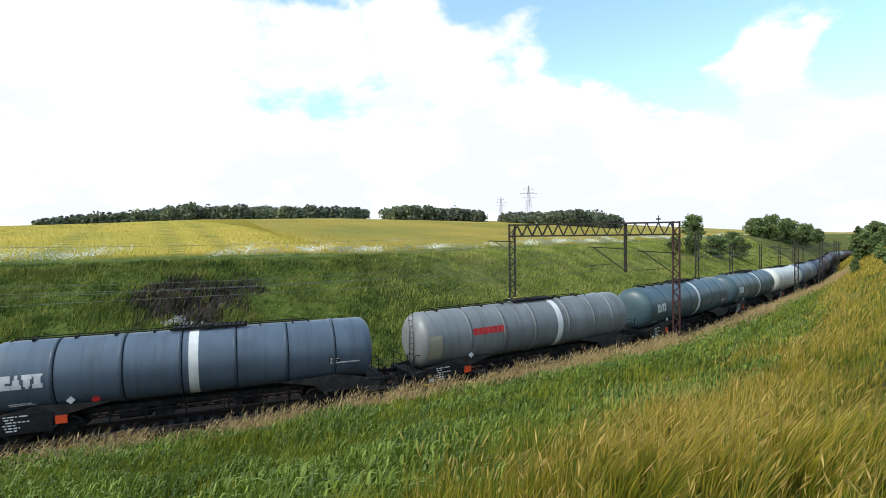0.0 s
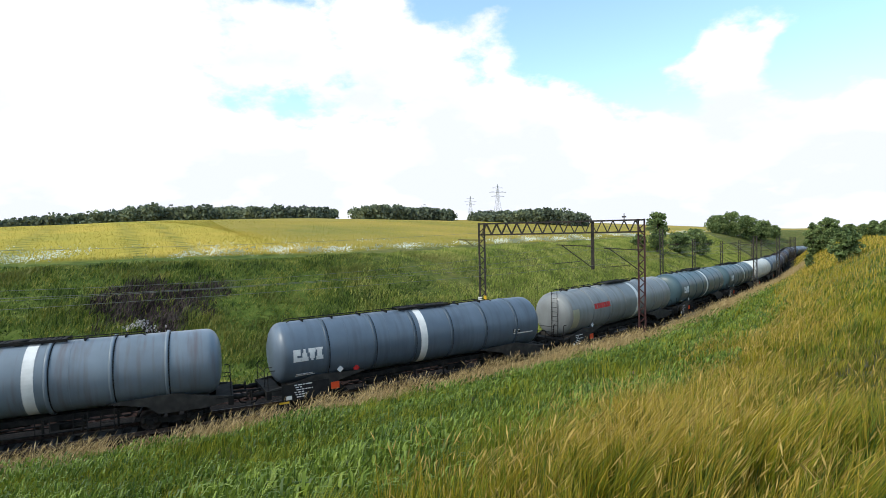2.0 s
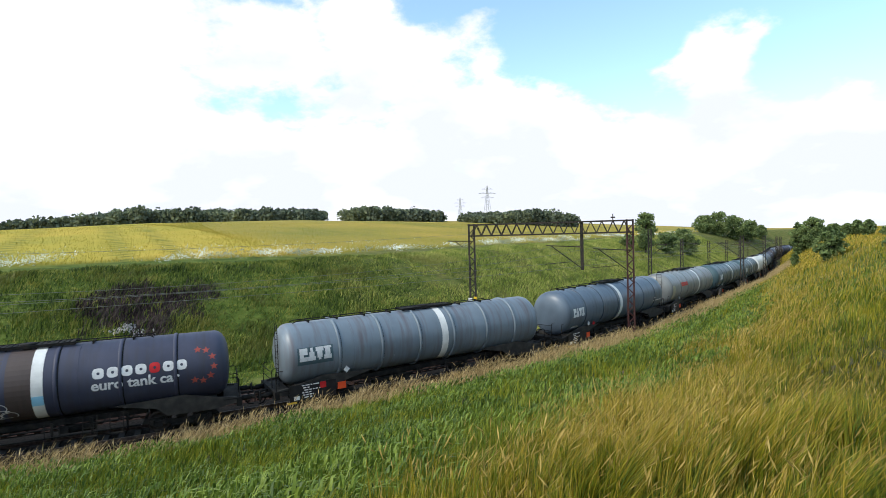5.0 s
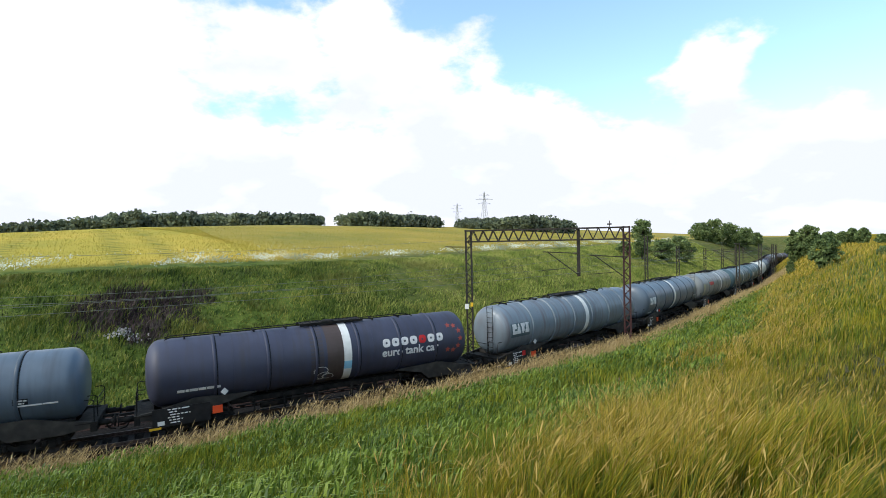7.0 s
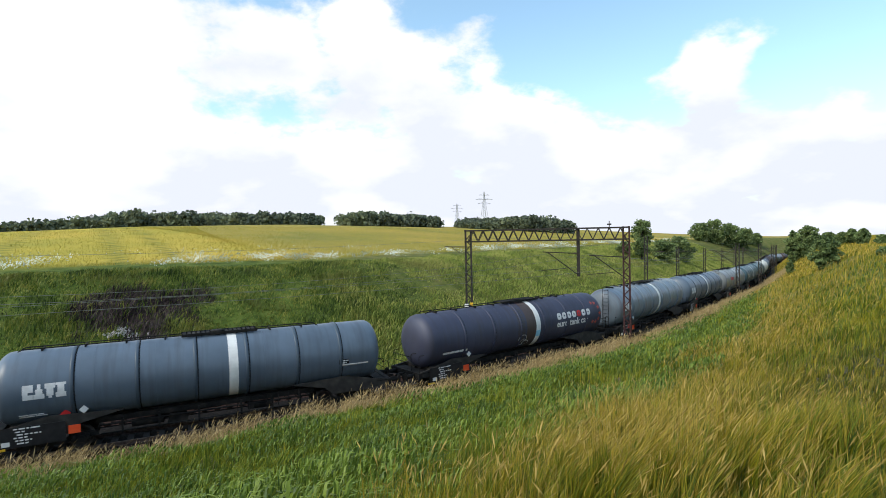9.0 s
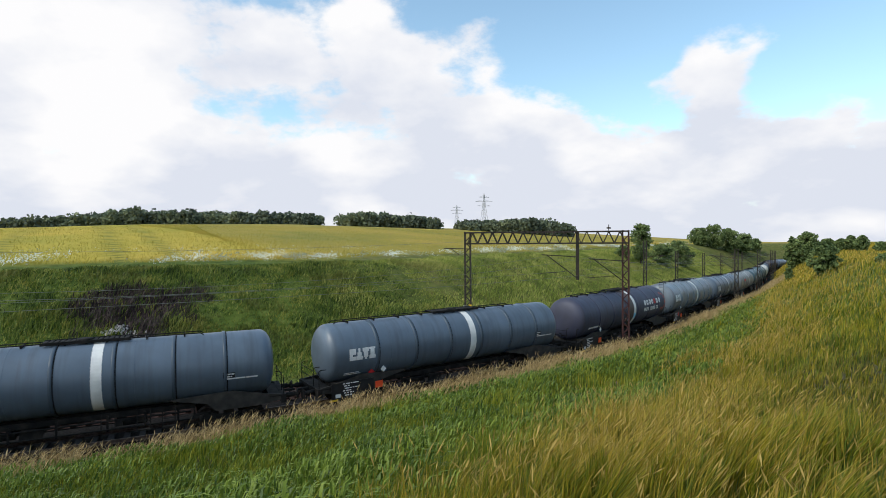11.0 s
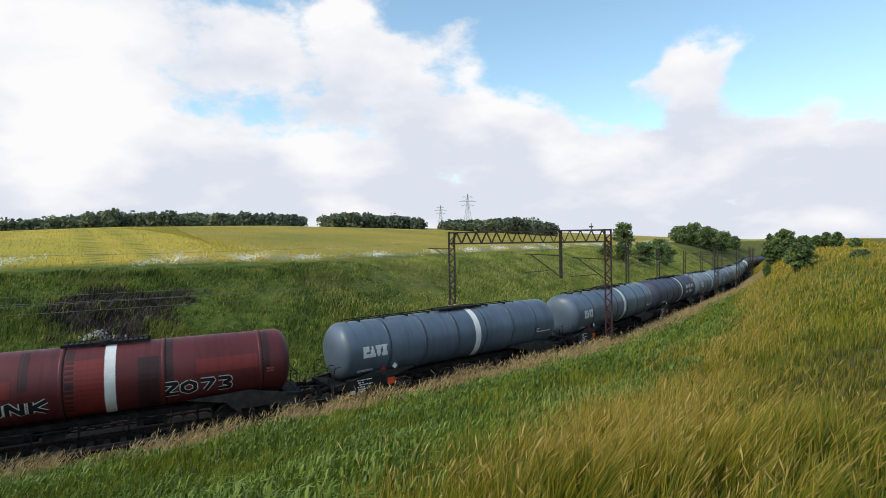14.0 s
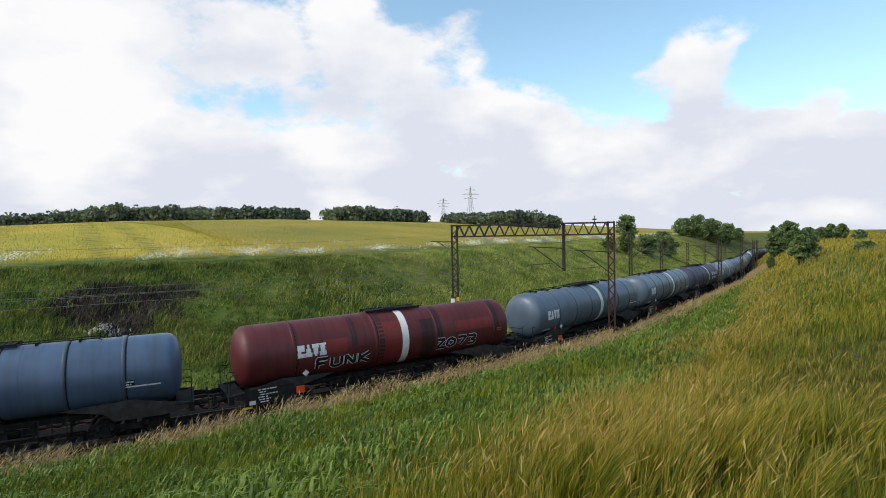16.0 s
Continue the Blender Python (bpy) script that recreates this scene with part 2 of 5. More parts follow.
T_BLUE = tank_mat("blue_grey_tank_paint", (0.10, 0.135, 0.18), (0.045, 0.05, 0.056))
T_AZURE = tank_mat("deep_blue_tank_paint", (0.075, 0.115, 0.19), (0.04, 0.048, 0.06))
# ribs of the blue wagons take a darker blue than their tanks
T_RIB = tank_mat("darker_rib_blue", (0.06, 0.085, 0.115), (0.03, 0.033, 0.036))
T_GREY = tank_mat("pale_grey_tank_paint", (0.165, 0.205, 0.245), (0.115, 0.08, 0.082), 0.8)
T_DUSTY = tank_mat("dusty_grey_tank_paint", (0.20, 0.215, 0.22), (0.10, 0.085, 0.075), 0.6)
T_TEAL = tank_mat("dark_teal_tank_paint", (0.06, 0.105, 0.125), (0.03, 0.035, 0.035))
T_NAVY = tank_mat("dark_navy_tank_paint", (0.045, 0.05, 0.085), (0.05, 0.042, 0.04), 0.5, 0.5)
T_RED = tank_mat("oxide_red_tank_paint", (0.105, 0.017, 0.018), (0.038, 0.011, 0.012), 0.6, 0.45)
T_RED2 = tank_mat("fresh_red_tank_paint", (0.185, 0.022, 0.019), (0.09, 0.015, 0.015), 0.55, 0.5)
T_SOOT = tank_mat("sooty_red_tank_paint", (0.04, 0.013, 0.013), (0.02, 0.009, 0.009), 0.6, 0.5)
T_WHITE = tank_mat("off_white_tank_paint", (0.62, 0.62, 0.58), (0.3, 0.28, 0.24))
T_BROWN = tank_mat("rust_brown_tank_paint", (0.07, 0.05, 0.045), (0.04, 0.03, 0.028), 0.5, 0.5)
T_SPILL = tank_mat("faint_spill_paint", (0.055, 0.05, 0.062), (0.05, 0.042, 0.04), 0.6, 0.5)
T_PATCH = tank_mat("yellowed_paint_patch", (0.36, 0.34, 0.24), (0.2, 0.18, 0.13))


# ---- mesh helpers ----
def link_mesh(name, verts, faces, mat, smooth=False):
    me = bpy.data.meshes.new(name)
    me.from_pydata([tuple(v) for v in verts], [], faces)
    me.materials.append(mat)
    if smooth:
        me.polygons.foreach_set("use_smooth", [True] * len(me.polygons))
    me.update()
    return me


def tri_mesh(name, verts, tris, mat):
    """A large triangle mesh out of two arrays."""
    me = bpy.data.meshes.new(name)
    me.vertices.add(len(verts))
    me.vertices.foreach_set("co", np.asarray(verts, np.float32).ravel())
    tris = np.asarray(tris, np.int32)
    me.loops.add(tris.size)
    me.loops.foreach_set("vertex_index", tris.ravel())
    me.polygons.add(len(tris))
    me.polygons.foreach_set("loop_start", np.arange(0, tris.size, 3, dtype=np.int32))
    me.polygons.foreach_set("loop_total", np.full(len(tris), 3, np.int32))
    me.materials.append(mat)
    me.update(calc_edges=True)
    return me


class Geo:
    """Collects verts and faces of one part."""

    def __init__(self):
        self.v, self.f = [], []

    def box(self, x0, x1, y0, y1, z0, z1, m=None):
        k = len(self.v)
        c = [Vector((x, y, z)) for x in (x0, x1) for y in (y0, y1) for z in (z0, z1)]
        self.v += [(m @ p) if m else p for p in c]
        self.f += [tuple(k + i for i in q) for q in ((0, 1, 3, 2), (4, 6, 7, 5), (0, 4, 5, 1), (2, 3, 7, 6), (0, 2, 6, 4), (1, 5, 7, 3))]
        return self

    def tube(self, p, q, r, n=6, r2=None):
        p, q = Vector(p), Vector(q)
        r2 = r if r2 is None else r2
        rot = (q - p).to_track_quat("Z", "Y").to_matrix()
        k = len(self.v)
        for c, rad in ((p, r), (q, r2)):
            self.v += [c + rot @ Vector((rad * math.cos(2 * math.pi * i / n), rad * math.sin(2 * math.pi * i / n), 0)) for i in range(n)]
        self.f += [(k + i, k + (i + 1) % n, k + n + (i + 1) % n, k + n + i) for i in range(n)]
        self.f += [tuple(k + i for i in reversed(range(n))), tuple(k + n + i for i in range(n))]
        return self

    def path(self, pts, r, n=6):
        for a, b in zip(pts, pts[1:]):
            self.tube(a, b, r, n)
        return self

    def lathe(self, rings, n=40, axis="x"):
        """rings: (along, radius); closed at both ends when the radius is small."""
        k = len(self.v)
        for a, r in rings:
            for i in range(n):
                c, s = r * math.cos(2 * math.pi * i / n), r * math.sin(2 * math.pi * i / n)
                self.v.append(Vector((a, c, s)) if axis == "x" else Vector((c, a, s)) if axis == "y" else Vector((c, s, a)))
        for j in range(len(rings) - 1):
            self.f += [(k + j * n + i, k + (j + 1) * n + i, k + (j + 1) * n + (i + 1) % n, k + j * n + (i + 1) % n) for i in range(n)]
        e = k + (len(rings) - 1) * n
        self.f += [tuple(k + i for i in range(n)), tuple(e + i for i in reversed(range(n)))]
        return self

    def prism(self, poly, y0, y1):
        """A profile in x and z, extruded along y."""
        k, n = len(self.v), len(poly)
        self.v += [Vector((x, y0, z)) for x, z in poly] + [Vector((x, y1, z)) for x, z in poly]
        self.f += [(k + i, k + (i + 1) % n, k + n + (i + 1) % n, k + n + i) for i in range(n)]
        self.f += [tuple(k + i for i in reversed(range(n))), tuple(k + n + i for i in range(n))]
        return self

    def mesh(self, name, mat, smooth=False):
        me = link_mesh(name, self.v, self.f, mat)
        if smooth:
            big = [len(p.vertices) <= 4 for p in me.polygons]
            me.polygons.foreach_set("use_smooth", big)
        return me


def part(name, geo, mat, parent, label="", m=None, smooth=False):
    me = geo if isinstance(geo, bpy.types.Mesh) else geo.mesh(name, mat, smooth)
    ob = new(name, me)
    ob.parent = parent
    if m is not None:
        ob.matrix_basis = m
    if label:
        tagged(ob, label)
    return ob


# ---- the line of the track ----
def make_line():
    s = np.arange(-260, 700, 0.5)
    curv = np.interp(s, [-30, -10, 5, 20, 40, 80, 150, 185, 270, 300], [0.0016, 0.0168, 0.0106, 0.0004, 0.0015, 0.0013, 0.0002, -0.006, -0.006, 0.0])
    i0 = int(np.searchsorted(s, 0))
    h = np.cumsum(curv) * 0.5
    h = h - h[i0] + radians(43.256)
    x, y = np.cumsum(np.cos(h)) * 0.5, np.cumsum(np.sin(h)) * 0.5
    x, y = x - x[i0] + 9.139, y - y[i0] + 38.664
    z = np.interp(s, [-30, -12, 5, 25, 60, 160, 400], [-0.04, 0.08, 0.2, -0.1, -0.95, -3.0, -6.0])
    k = np.ones(41) / 41
    z = np.convolve(np.pad(z, 20, mode="edge"), k, "valid")
    return s, np.stack([x, y, z], 1), h


LS, LC, LH = make_line()


def on_line(s, d=0.0, z=0.0):
    """A place at s metres along the near track, d metres to the right of it, z above the rail."""
    x, y, zz = (np.interp(s, LS, LC[:, i]) for i in range(3))
    h = np.interp(s, LS, LH)
    return Vector((x + d * math.sin(h), y - d * math.cos(h), zz + z))


def heading(s):
    return float(np.interp(s, LS, LH))


def line_coords(x, y):
    """Signed distance (right positive), distance along, and rail height of many points."""
    x, y = np.asarray(x, float).ravel(), np.asarray(y, float).ravel()
    C, S, Hd = LC[::4], LS[::4], LH[::4]
    d, s, z = np.empty(len(x)), np.empty(len(x)), np.empty(len(x))
    for a in range(0, len(x), 20000):
        b = slice(a, a + 20000)
        dx, dy = x[b, None] - C[None, :, 0], y[b, None] - C[None, :, 1]
        i = np.argmin(dx * dx + dy * dy, 1)
        r = np.arange(len(i))
        ex, ey = dx[r, i], dy[r, i]
        hx, hy = np.cos(Hd[i]), np.sin(Hd[i])
        side = ex * hy - ey * hx
        al = ex * hx + ey * hy
        inside = (i > 0) & (i < len(S) - 1)
        dist = np.where(inside, side, np.sign(side) * np.sqrt(ex * ex + ey * ey))
        d[b], s[b], z[b] = dist, S[i] + np.where(inside, al, 0), C[i, 2]
    return d, s, z


# ---- the ground ----
def waves(x, y, size, seed, octaves=3):
    """Cheap smooth value noise in -1..1."""
    out, amp, tot = 0.0, 1.0, 0.0
    rng = np.random.RandomState(seed)
    for o in range(octaves):
        g = rng.rand(128, 128) * 2 - 1
        u, v = x / size * 2 ** o + 31.7, y / size * 2 ** o + 17.3
        iu, iv = np.floor(u).astype(int), np.floor(v).astype(int)
        fu, fv = u - iu, v - iv
        fu, fv = fu * fu * (3 - 2 * fu), fv * fv * (3 - 2 * fv)
        a, b = g[iu % 128, iv % 128], g[(iu + 1) % 128, iv % 128]
        c, e = g[iu % 128, (iv + 1) % 128], g[(iu + 1) % 128, (iv + 1) % 128]
        out = out + amp * ((a * (1 - fu) + b * fu) * (1 - fv) + (c * (1 - fu) + e * fu) * fv)
        tot += amp
        amp *= 0.5
    return out / tot


def smooth(t):
    t = np.clip(t, 0, 1)
    return t * t * (3 - 2 * t)


NEAR_S, NEAR_D = [-60, -30, -15, 0, 15, 30, 60, 120, 220], [26, 25.5, 24.5, 21, 17.0, 15.0, 13.5, 13.0, 13.0]
NEAR_Z = [6.7, 6.7, 6.6, 6.4, 6.2, 6.0, 5.9, 6.3, 6.6]


def ground(x, y):
    x, y = np.asarray(x, float), np.asarray(y, float)
    shape = x.shape
    d, s, zr = line_coords(x, y)
    xf, yf = x.ravel(), y.ravel()
    D, top = np.interp(s, NEAR_S, NEAR_D), np.interp(s, NEAR_S, NEAR_Z)
    # the near bank, from the cess up to the camera's shoulder of land
    u = (d - 2.7) / (D - 2.7)
    uu = np.where(u < 0, 0, np.where(u < 1, u + 0.035 * np.sin(np.clip(u, 0, 1) * 2 * np.pi), 1))
    foot = np.interp(s, [-40, -27, -15, 40, 80], [-0.75, -0.7, -0.05, 0.0, 0.2])
    near = np.where(d < 2.7, -0.8 + (foot + 0.8) * smooth((d - 1.9) / 0.8), foot + (top - foot) * uu) - np.clip(d - D - 6, 0, 3000) * 0.012
    near += waves(xf, yf, 9, 3) * 0.2 * smooth((d - 4) / 6) + waves(xf, yf, 2.2, 4, 2) * 0.07 * smooth((d - 4) / 3)
    # the far side: ditch, cutting slope, field that rises to a crest
    a = -d
    edge = 27.0 + waves(s, s * 0, 40, 6) * 1.2
    slope = smooth((a - 9.0) / (edge - 9.0)) * 0.35 + 0.65 * np.clip((a - 9.0) / (edge - 9.0), 0, 1)
    crest = np.interp(xf, FIELD_X, FIELD_RISE)
    far = -0.62 + slope * 6.5 + crest * np.sin(np.clip((a - edge) / 190, 0, 1) * np.pi / 2) - np.clip(a - edge - 190, 0, 800) * 0.01
    far += waves(xf, yf, 6, 8) * 0.35 * smooth((a - 9) / 4) * (1 - smooth((a - edge + 2) / 6)) + waves(xf, yf, 60, 9) * 0.3 * smooth((a - 30) / 30)
    z = np.where(d > 0, near, far)
    z = z + zr * np.where(d > 0, 1 - smooth((d - 2.7) / (D - 2.7)), 1 - smooth((a - 6) / 20))
    return z.reshape(shape)


FIELD_X = [-190, -150, -125, -95, -55, 10, 80, 140, 190, 260, 400, 900]
FIELD_RISE = [6.0, 7.0, 7.9, 9.0, 10.9, 11.0, 9.3, 6.0, 2.5, -1.5, -5.0, -14.0]


def graded(lo, hi, centre, fine, growth):
    out, p, st = [centre], centre, fine
    while p < hi:
        p += st
        st *= growth
        out.append(p)
    p, st = centre, fine
    while p > lo:
        p -= st
        st *= growth
        out.append(p)
    return np.array(sorted(out))


def ground_mat():
    m = bpy.data.materials.new("ground_cover")
    m.use_nodes = True
    nt = m.node_tree
    N, L = nt.nodes.new, nt.links.new
    b = nt.nodes["Principled BSDF"]
    b.inputs["Roughness"].default_value = 0.95
    b.inputs["Specular IOR Level"].default_value = 0.1
    tc = N("ShaderNodeTexCoord")
    zone = N("ShaderNodeAttribute")
    zone.attribute_name = "zone"
    sep = N("ShaderNodeSeparateColor")
    L(zone.outputs["Color"], sep.inputs[0])

    def noise_ramp(scale, stops, detail=8):
        n = N("ShaderNodeTexNoise")
        n.inputs["Scale"].default_value, n.inputs["Detail"].default_value = scale, detail
        L(tc.outputs["Object"], n.inputs["Vector"])
        r = N("ShaderNodeValToRGB")
        e = r.color_ramp.elements
        while len(e) < len(stops):
            e.new(0.5)
        for i, c in enumerate(stops):
            e[i].position, e[i].color = 0.32 + 0.36 * i / (len(stops) - 1), (*c, 1)
        L(n.outputs[0], r.inputs[0])
        return r.outputs[0], n.outputs[0]

    grass, gn = noise_ramp(0.9, [(0.04, 0.066, 0.012), (0.08, 0.115, 0.02), (0.13, 0.155, 0.035)])
    field, fn = noise_ramp(0.045, [(0.30, 0.28, 0.05), (0.42, 0.335, 0.055), (0.53, 0.38, 0.07)])
    # dead: withered-patch colours, which also tint in the shade under the near grass
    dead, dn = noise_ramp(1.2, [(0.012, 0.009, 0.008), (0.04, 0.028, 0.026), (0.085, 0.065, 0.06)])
    straw, sn = noise_ramp(0.7, [(0.09, 0.10, 0.03), (0.17, 0.145, 0.05), (0.26, 0.20, 0.09)])
    col = grass
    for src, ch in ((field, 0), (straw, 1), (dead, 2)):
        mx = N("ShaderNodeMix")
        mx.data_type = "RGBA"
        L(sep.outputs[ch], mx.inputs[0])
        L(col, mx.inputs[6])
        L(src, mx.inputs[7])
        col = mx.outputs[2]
    L(col, b.inputs["Base Color"])
    n = N("ShaderNodeTexNoise")
    n.inputs["Scale"].default_value, n.inputs["Detail"].default_value = 5, 6
    L(tc.outputs["Object"], n.inputs["Vector"])
    bp = N("ShaderNodeBump")
    bp.inputs["Strength"].default_value, bp.inputs["Distance"].default_value = 0.8, 0.12
    L(n.outputs[0], bp.inputs["Height"])
    L(bp.outputs[0], b.inputs["Normal"])
    return m


def burnt(x, y):
    """How far a place lies in the patch of dead vegetation on the cutting slope."""
    d, s, z = line_coords(x, y)
    u, v = (s - BURN_S) / 5.8, (-d - 19.6) / 3.4
    return smooth((1.25 - np.sqrt(u * u + v * v) + waves(np.ravel(x), np.ravel(y), 3, 21) * 0.85) / 0.35)


BURN_S = -29.0


def tramlines(x, y):
    """Wheel tracks of the tractor through the crop."""
    w = 0
    for ox, oy, ang in ((-39.0, 64.0, 123.4), (-36.0, 69.0, 123.4), (-54.0, 66.0, 123.2), (60.0, 64.0, 123.4)):
        c, s = math.cos(radians(ang)), math.sin(radians(ang))
        off = (x - ox) * s - (y - oy) * c
        w = np.maximum(w, np.exp(-(off / 0.55) ** 2))
    return w


def build_ground():
    xs = graded(-3200, 3200, 2.0, 0.55, 1.022)
    ys = graded(-2500, 4200, 22.0, 0.55, 1.022)
    X, Y = np.meshgrid(xs, ys)
    Z = ground(X, Y)
    ny, nx = X.shape
    v = np.stack([X, Y, Z], -1).reshape(-1, 3)
    i = (np.arange(ny - 1)[:, None] * nx + np.arange(nx - 1)[None]).ravel()
    tris = np.concatenate([np.stack([i, i + 1, i + nx + 1], 1), np.stack([i, i + nx + 1, i + nx], 1)])
    me = tri_mesh("ground", v, tris, ground_mat())
    me.polygons.foreach_set("use_smooth", np.ones(len(me.polygons), bool))
    d, s, zr = line_coords(v[:, 0], v[:, 1])
    a = -d
    fld = smooth((a - 31.5 + waves(v[:, 0], v[:, 1], 8, 12) * 2.5) / 7)
    fld = fld * (1 - 0.9 * tramlines(v[:, 0], v[:, 1]))
    straw = np.clip(smooth((waves(v[:, 0], v[:, 1], 5, 13) + 0.15) / 0.6), 0, 1) * (d > 3.5) * 0.8
    straw = np.maximum(straw, (np.abs(d + 2) < 7) * 0.3)
    straw = np.maximum(straw, smooth((s - 30) / 30) * (d > 2.5) * 0.8)
    straw = np.maximum(straw, smooth((s + 12) / 25) * (a > 9) * 0.45)
    # shade between the near grass blades, put into the ground colour
    gap_shade = smooth((d - 2.6) / 1.0) * (d < 40) * smooth((34 - np.hypot(v[:, 0], v[:, 1])) / 12)
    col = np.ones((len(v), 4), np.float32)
    col[:, 0], col[:, 1], col[:, 2] = fld, straw, np.where(d < 0, burnt(v[:, 0], v[:, 1]) * (d < -9), gap_shade * 0.6)
    at = me.color_attributes.new("zone", "FLOAT_COLOR", "POINT")
    at.data.foreach_set("color", col.ravel())
    ob = new("ground", me)
    return tagged(ob, "grassy railway cutting with field of ripening crop above", "ground", kind="structure")


build_ground()


# ---- the railway ----
def sweep(name, profile, d, s0, s1, step, mat, label, z=0.0, category="rail"):
    """A profile (across, up) swept along the line."""
    geo, ss = Geo(), np.arange(s0, s1, step)
    n = len(profile)
    for s in ss:
        for a, u in profile:
            geo.v.append(on_line(s, d + a, z + u))
    for j in range(len(ss) - 1):
        geo.f += [(j * n + i, j * n + (i + 1) % n, (j + 1) * n + (i + 1) % n, (j + 1) * n + i) for i in range(n)]
    geo.f += [tuple(range(n)), tuple((len(ss) - 1) * n + i for i in reversed(range(n)))]
    ob = new(name, geo.mesh(name, mat))
    return tagged(ob, label, category, kind="structure") if label else ob


RAIL = [(-0.07, -0.172), (0.07, -0.172), (0.07, -0.155), (0.012, -0.14), (0.012, -0.045), (0.036, -0.03), (0.036, 0), (-0.036, 0), (-0.036, -0.03), (-0.012, -0.045), (-0.012, -0.14), (-0.07, -0.155)]


def build_track():
    sweep("ballast", [(-6.9, -0.75), (-2.6, -0.75), (-2.6, -0.26), (-5.8, -0.26)], 0.0, -100, 600, 1.0, M_BALLAST, "rust-brown crushed stone ballast under the far track", category="ballast")
    # near-black bed: its colour stands in for shade under the wagons
    sweep("shaded_ballast", [(-2.59, -0.75), (2.9, -0.75), (2.0, -0.27), (-2.59, -0.27)], 0.0, -100, 600, 1.0, M_BALLAST_D, "black crushed stone ballast under the train, shade painted in", category="ballast")
    sleeper = Geo()
    sleeper.prism([(-0.15, -0.4), (0.15, -0.4), (0.12, -0.18), (-0.12, -0.18)], -1.3, 1.3)
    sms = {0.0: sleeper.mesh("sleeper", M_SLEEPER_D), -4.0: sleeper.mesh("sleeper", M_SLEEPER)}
    for name, off, label in (("near_track", 0.0, "railway track with worn steel rails carrying the train"), ("far_track", -4.0, "empty second railway track with rusty rails on ballast")):
        top = tagged(new(name), label, "railway track", kind="structure")
        for g in (-0.7535, 0.7535):
            r = sweep("rail", RAIL, off + g, -100, 600, 1.5, M_RAIL, "")
            r.parent = top
        for k in range(140):
            s = -42 + 0.62 * k
            p = on_line(s, off)
            part("sleeper", sms[off], None, top, m=pose(p.x, p.y, p.z, 0, 0, math.degrees(heading(s))))


build_track()

TANK_L, PITCH, TANK_R, TANK_Z = 16.13, 18.283, 1.5, 2.65
X0 = -TANK_L / 2


def at_frac(q):
    return X0 + q * TANK_L


def on_tank(x, ang, r=TANK_R):
    """A place on the shell; ang in degrees above the horizontal, on the side of the bank with the walker's path."""
    return Vector((x, -r * math.cos(radians(ang)), TANK_Z + r * math.sin(radians(ang))))


def shell_patch(x0, x1, a0, a1, r=TANK_R + 0.012, n=8, skew=0.0):
    """A thin sheet that follows the shell."""
    g = Geo()
    for i in range(n + 1):
        a = a0 + (a1 - a0) * i / n
        for x in (x0, x1):
            g.v.append(on_tank(x + skew * (a - a0) / 57.3 * r, a, r))
            g.v.append(on_tank(x + skew * (a - a0) / 57.3 * r, a, r - 0.012))
    for i in range(n):
        k = i * 4
        g.f += [(k, k + 2, k + 6, k + 4), (k + 1, k + 5, k + 7, k + 3), (k, k + 4, k + 5, k + 1), (k + 2, k + 3, k + 7, k + 6)]
    g.f += [(0, 1, 3, 2), (n * 4, n * 4 + 2, n * 4 + 3, n * 4 + 1)]
    return g


def lettering(name, text, size, x, ang, mat, parent, label, bold=0.0, squash=1.0, outline=0.0):
    """Words wrapped onto the shell with the built-in font."""
    cu = bpy.data.curves.new(name, "FONT")
    cu.body, cu.size, cu.offset = text, size, bold
    cu.resolution_u = 3
    ob = bpy.data.objects.new(name, cu)
    scene.collection.objects.link(ob)
    deps = bpy.context.evaluated_depsgraph_get()
    me = bpy.data.meshes.new_from_object(ob.evaluated_get(deps))
    bpy.data.objects.remove(ob)
    bm = bmesh.new()
    bm.from_mesh(me)
    bmesh.ops.triangulate(bm, faces=bm.faces)
    bmesh.ops.subdivide_edges(bm, edges=[e for e in bm.edges if e.calc_length() > 0.12], cuts=2)
    for v in bm.verts:
        v.co = on_tank(x + v.co.x * squash, ang + math.degrees(v.co.y / TANK_R), TANK_R + 0.016)
    bm.to_mesh(me)
    bm.free()
    me.materials.clear()
    me.materials.append(mat)
    ob = new(name, me)
    ob.parent = parent
    return tagged(ob, label)


BLOCKS = (("111111", "111111", "111111", "111000", "111111", "111111"), ("001100", "001100", "011110", "011110", "111111", "111111"),
          ("111111", "111111", "011110", "011110", "011110", "001100"), ("111111", "011110", "011110", "011110", "111111", "111111"))


def logo_blocks(parent, x, ang, w, h, mat=None):
    """An owner's mark as four heavy plain blocks."""
    mat = mat or M_SIGN_W
    da, u = math.degrees(h / TANK_R), w / 4
    for i, mask in enumerate(BLOCKS):
        g, ids = Geo(), {}
        for r, row in enumerate(mask):
            for k, on in enumerate(row):
                if on == "1":
                    quad = []
                    for cx, cy in ((k, r + 1), (k + 1, r + 1), (k + 1, r), (k, r)):
                        if (cx, cy) not in ids:
                            ids[cx, cy] = len(g.v)
                            g.v.append(on_tank(x + (i + cx / 6 * 0.97) * u, ang + da * (1 - cy / 6), TANK_R + 0.014))
                        quad.append(ids[cx, cy])
                    g.f.append(tuple(quad))
        part("mark_block", g, mat, parent, "white painted block of the owner mark")


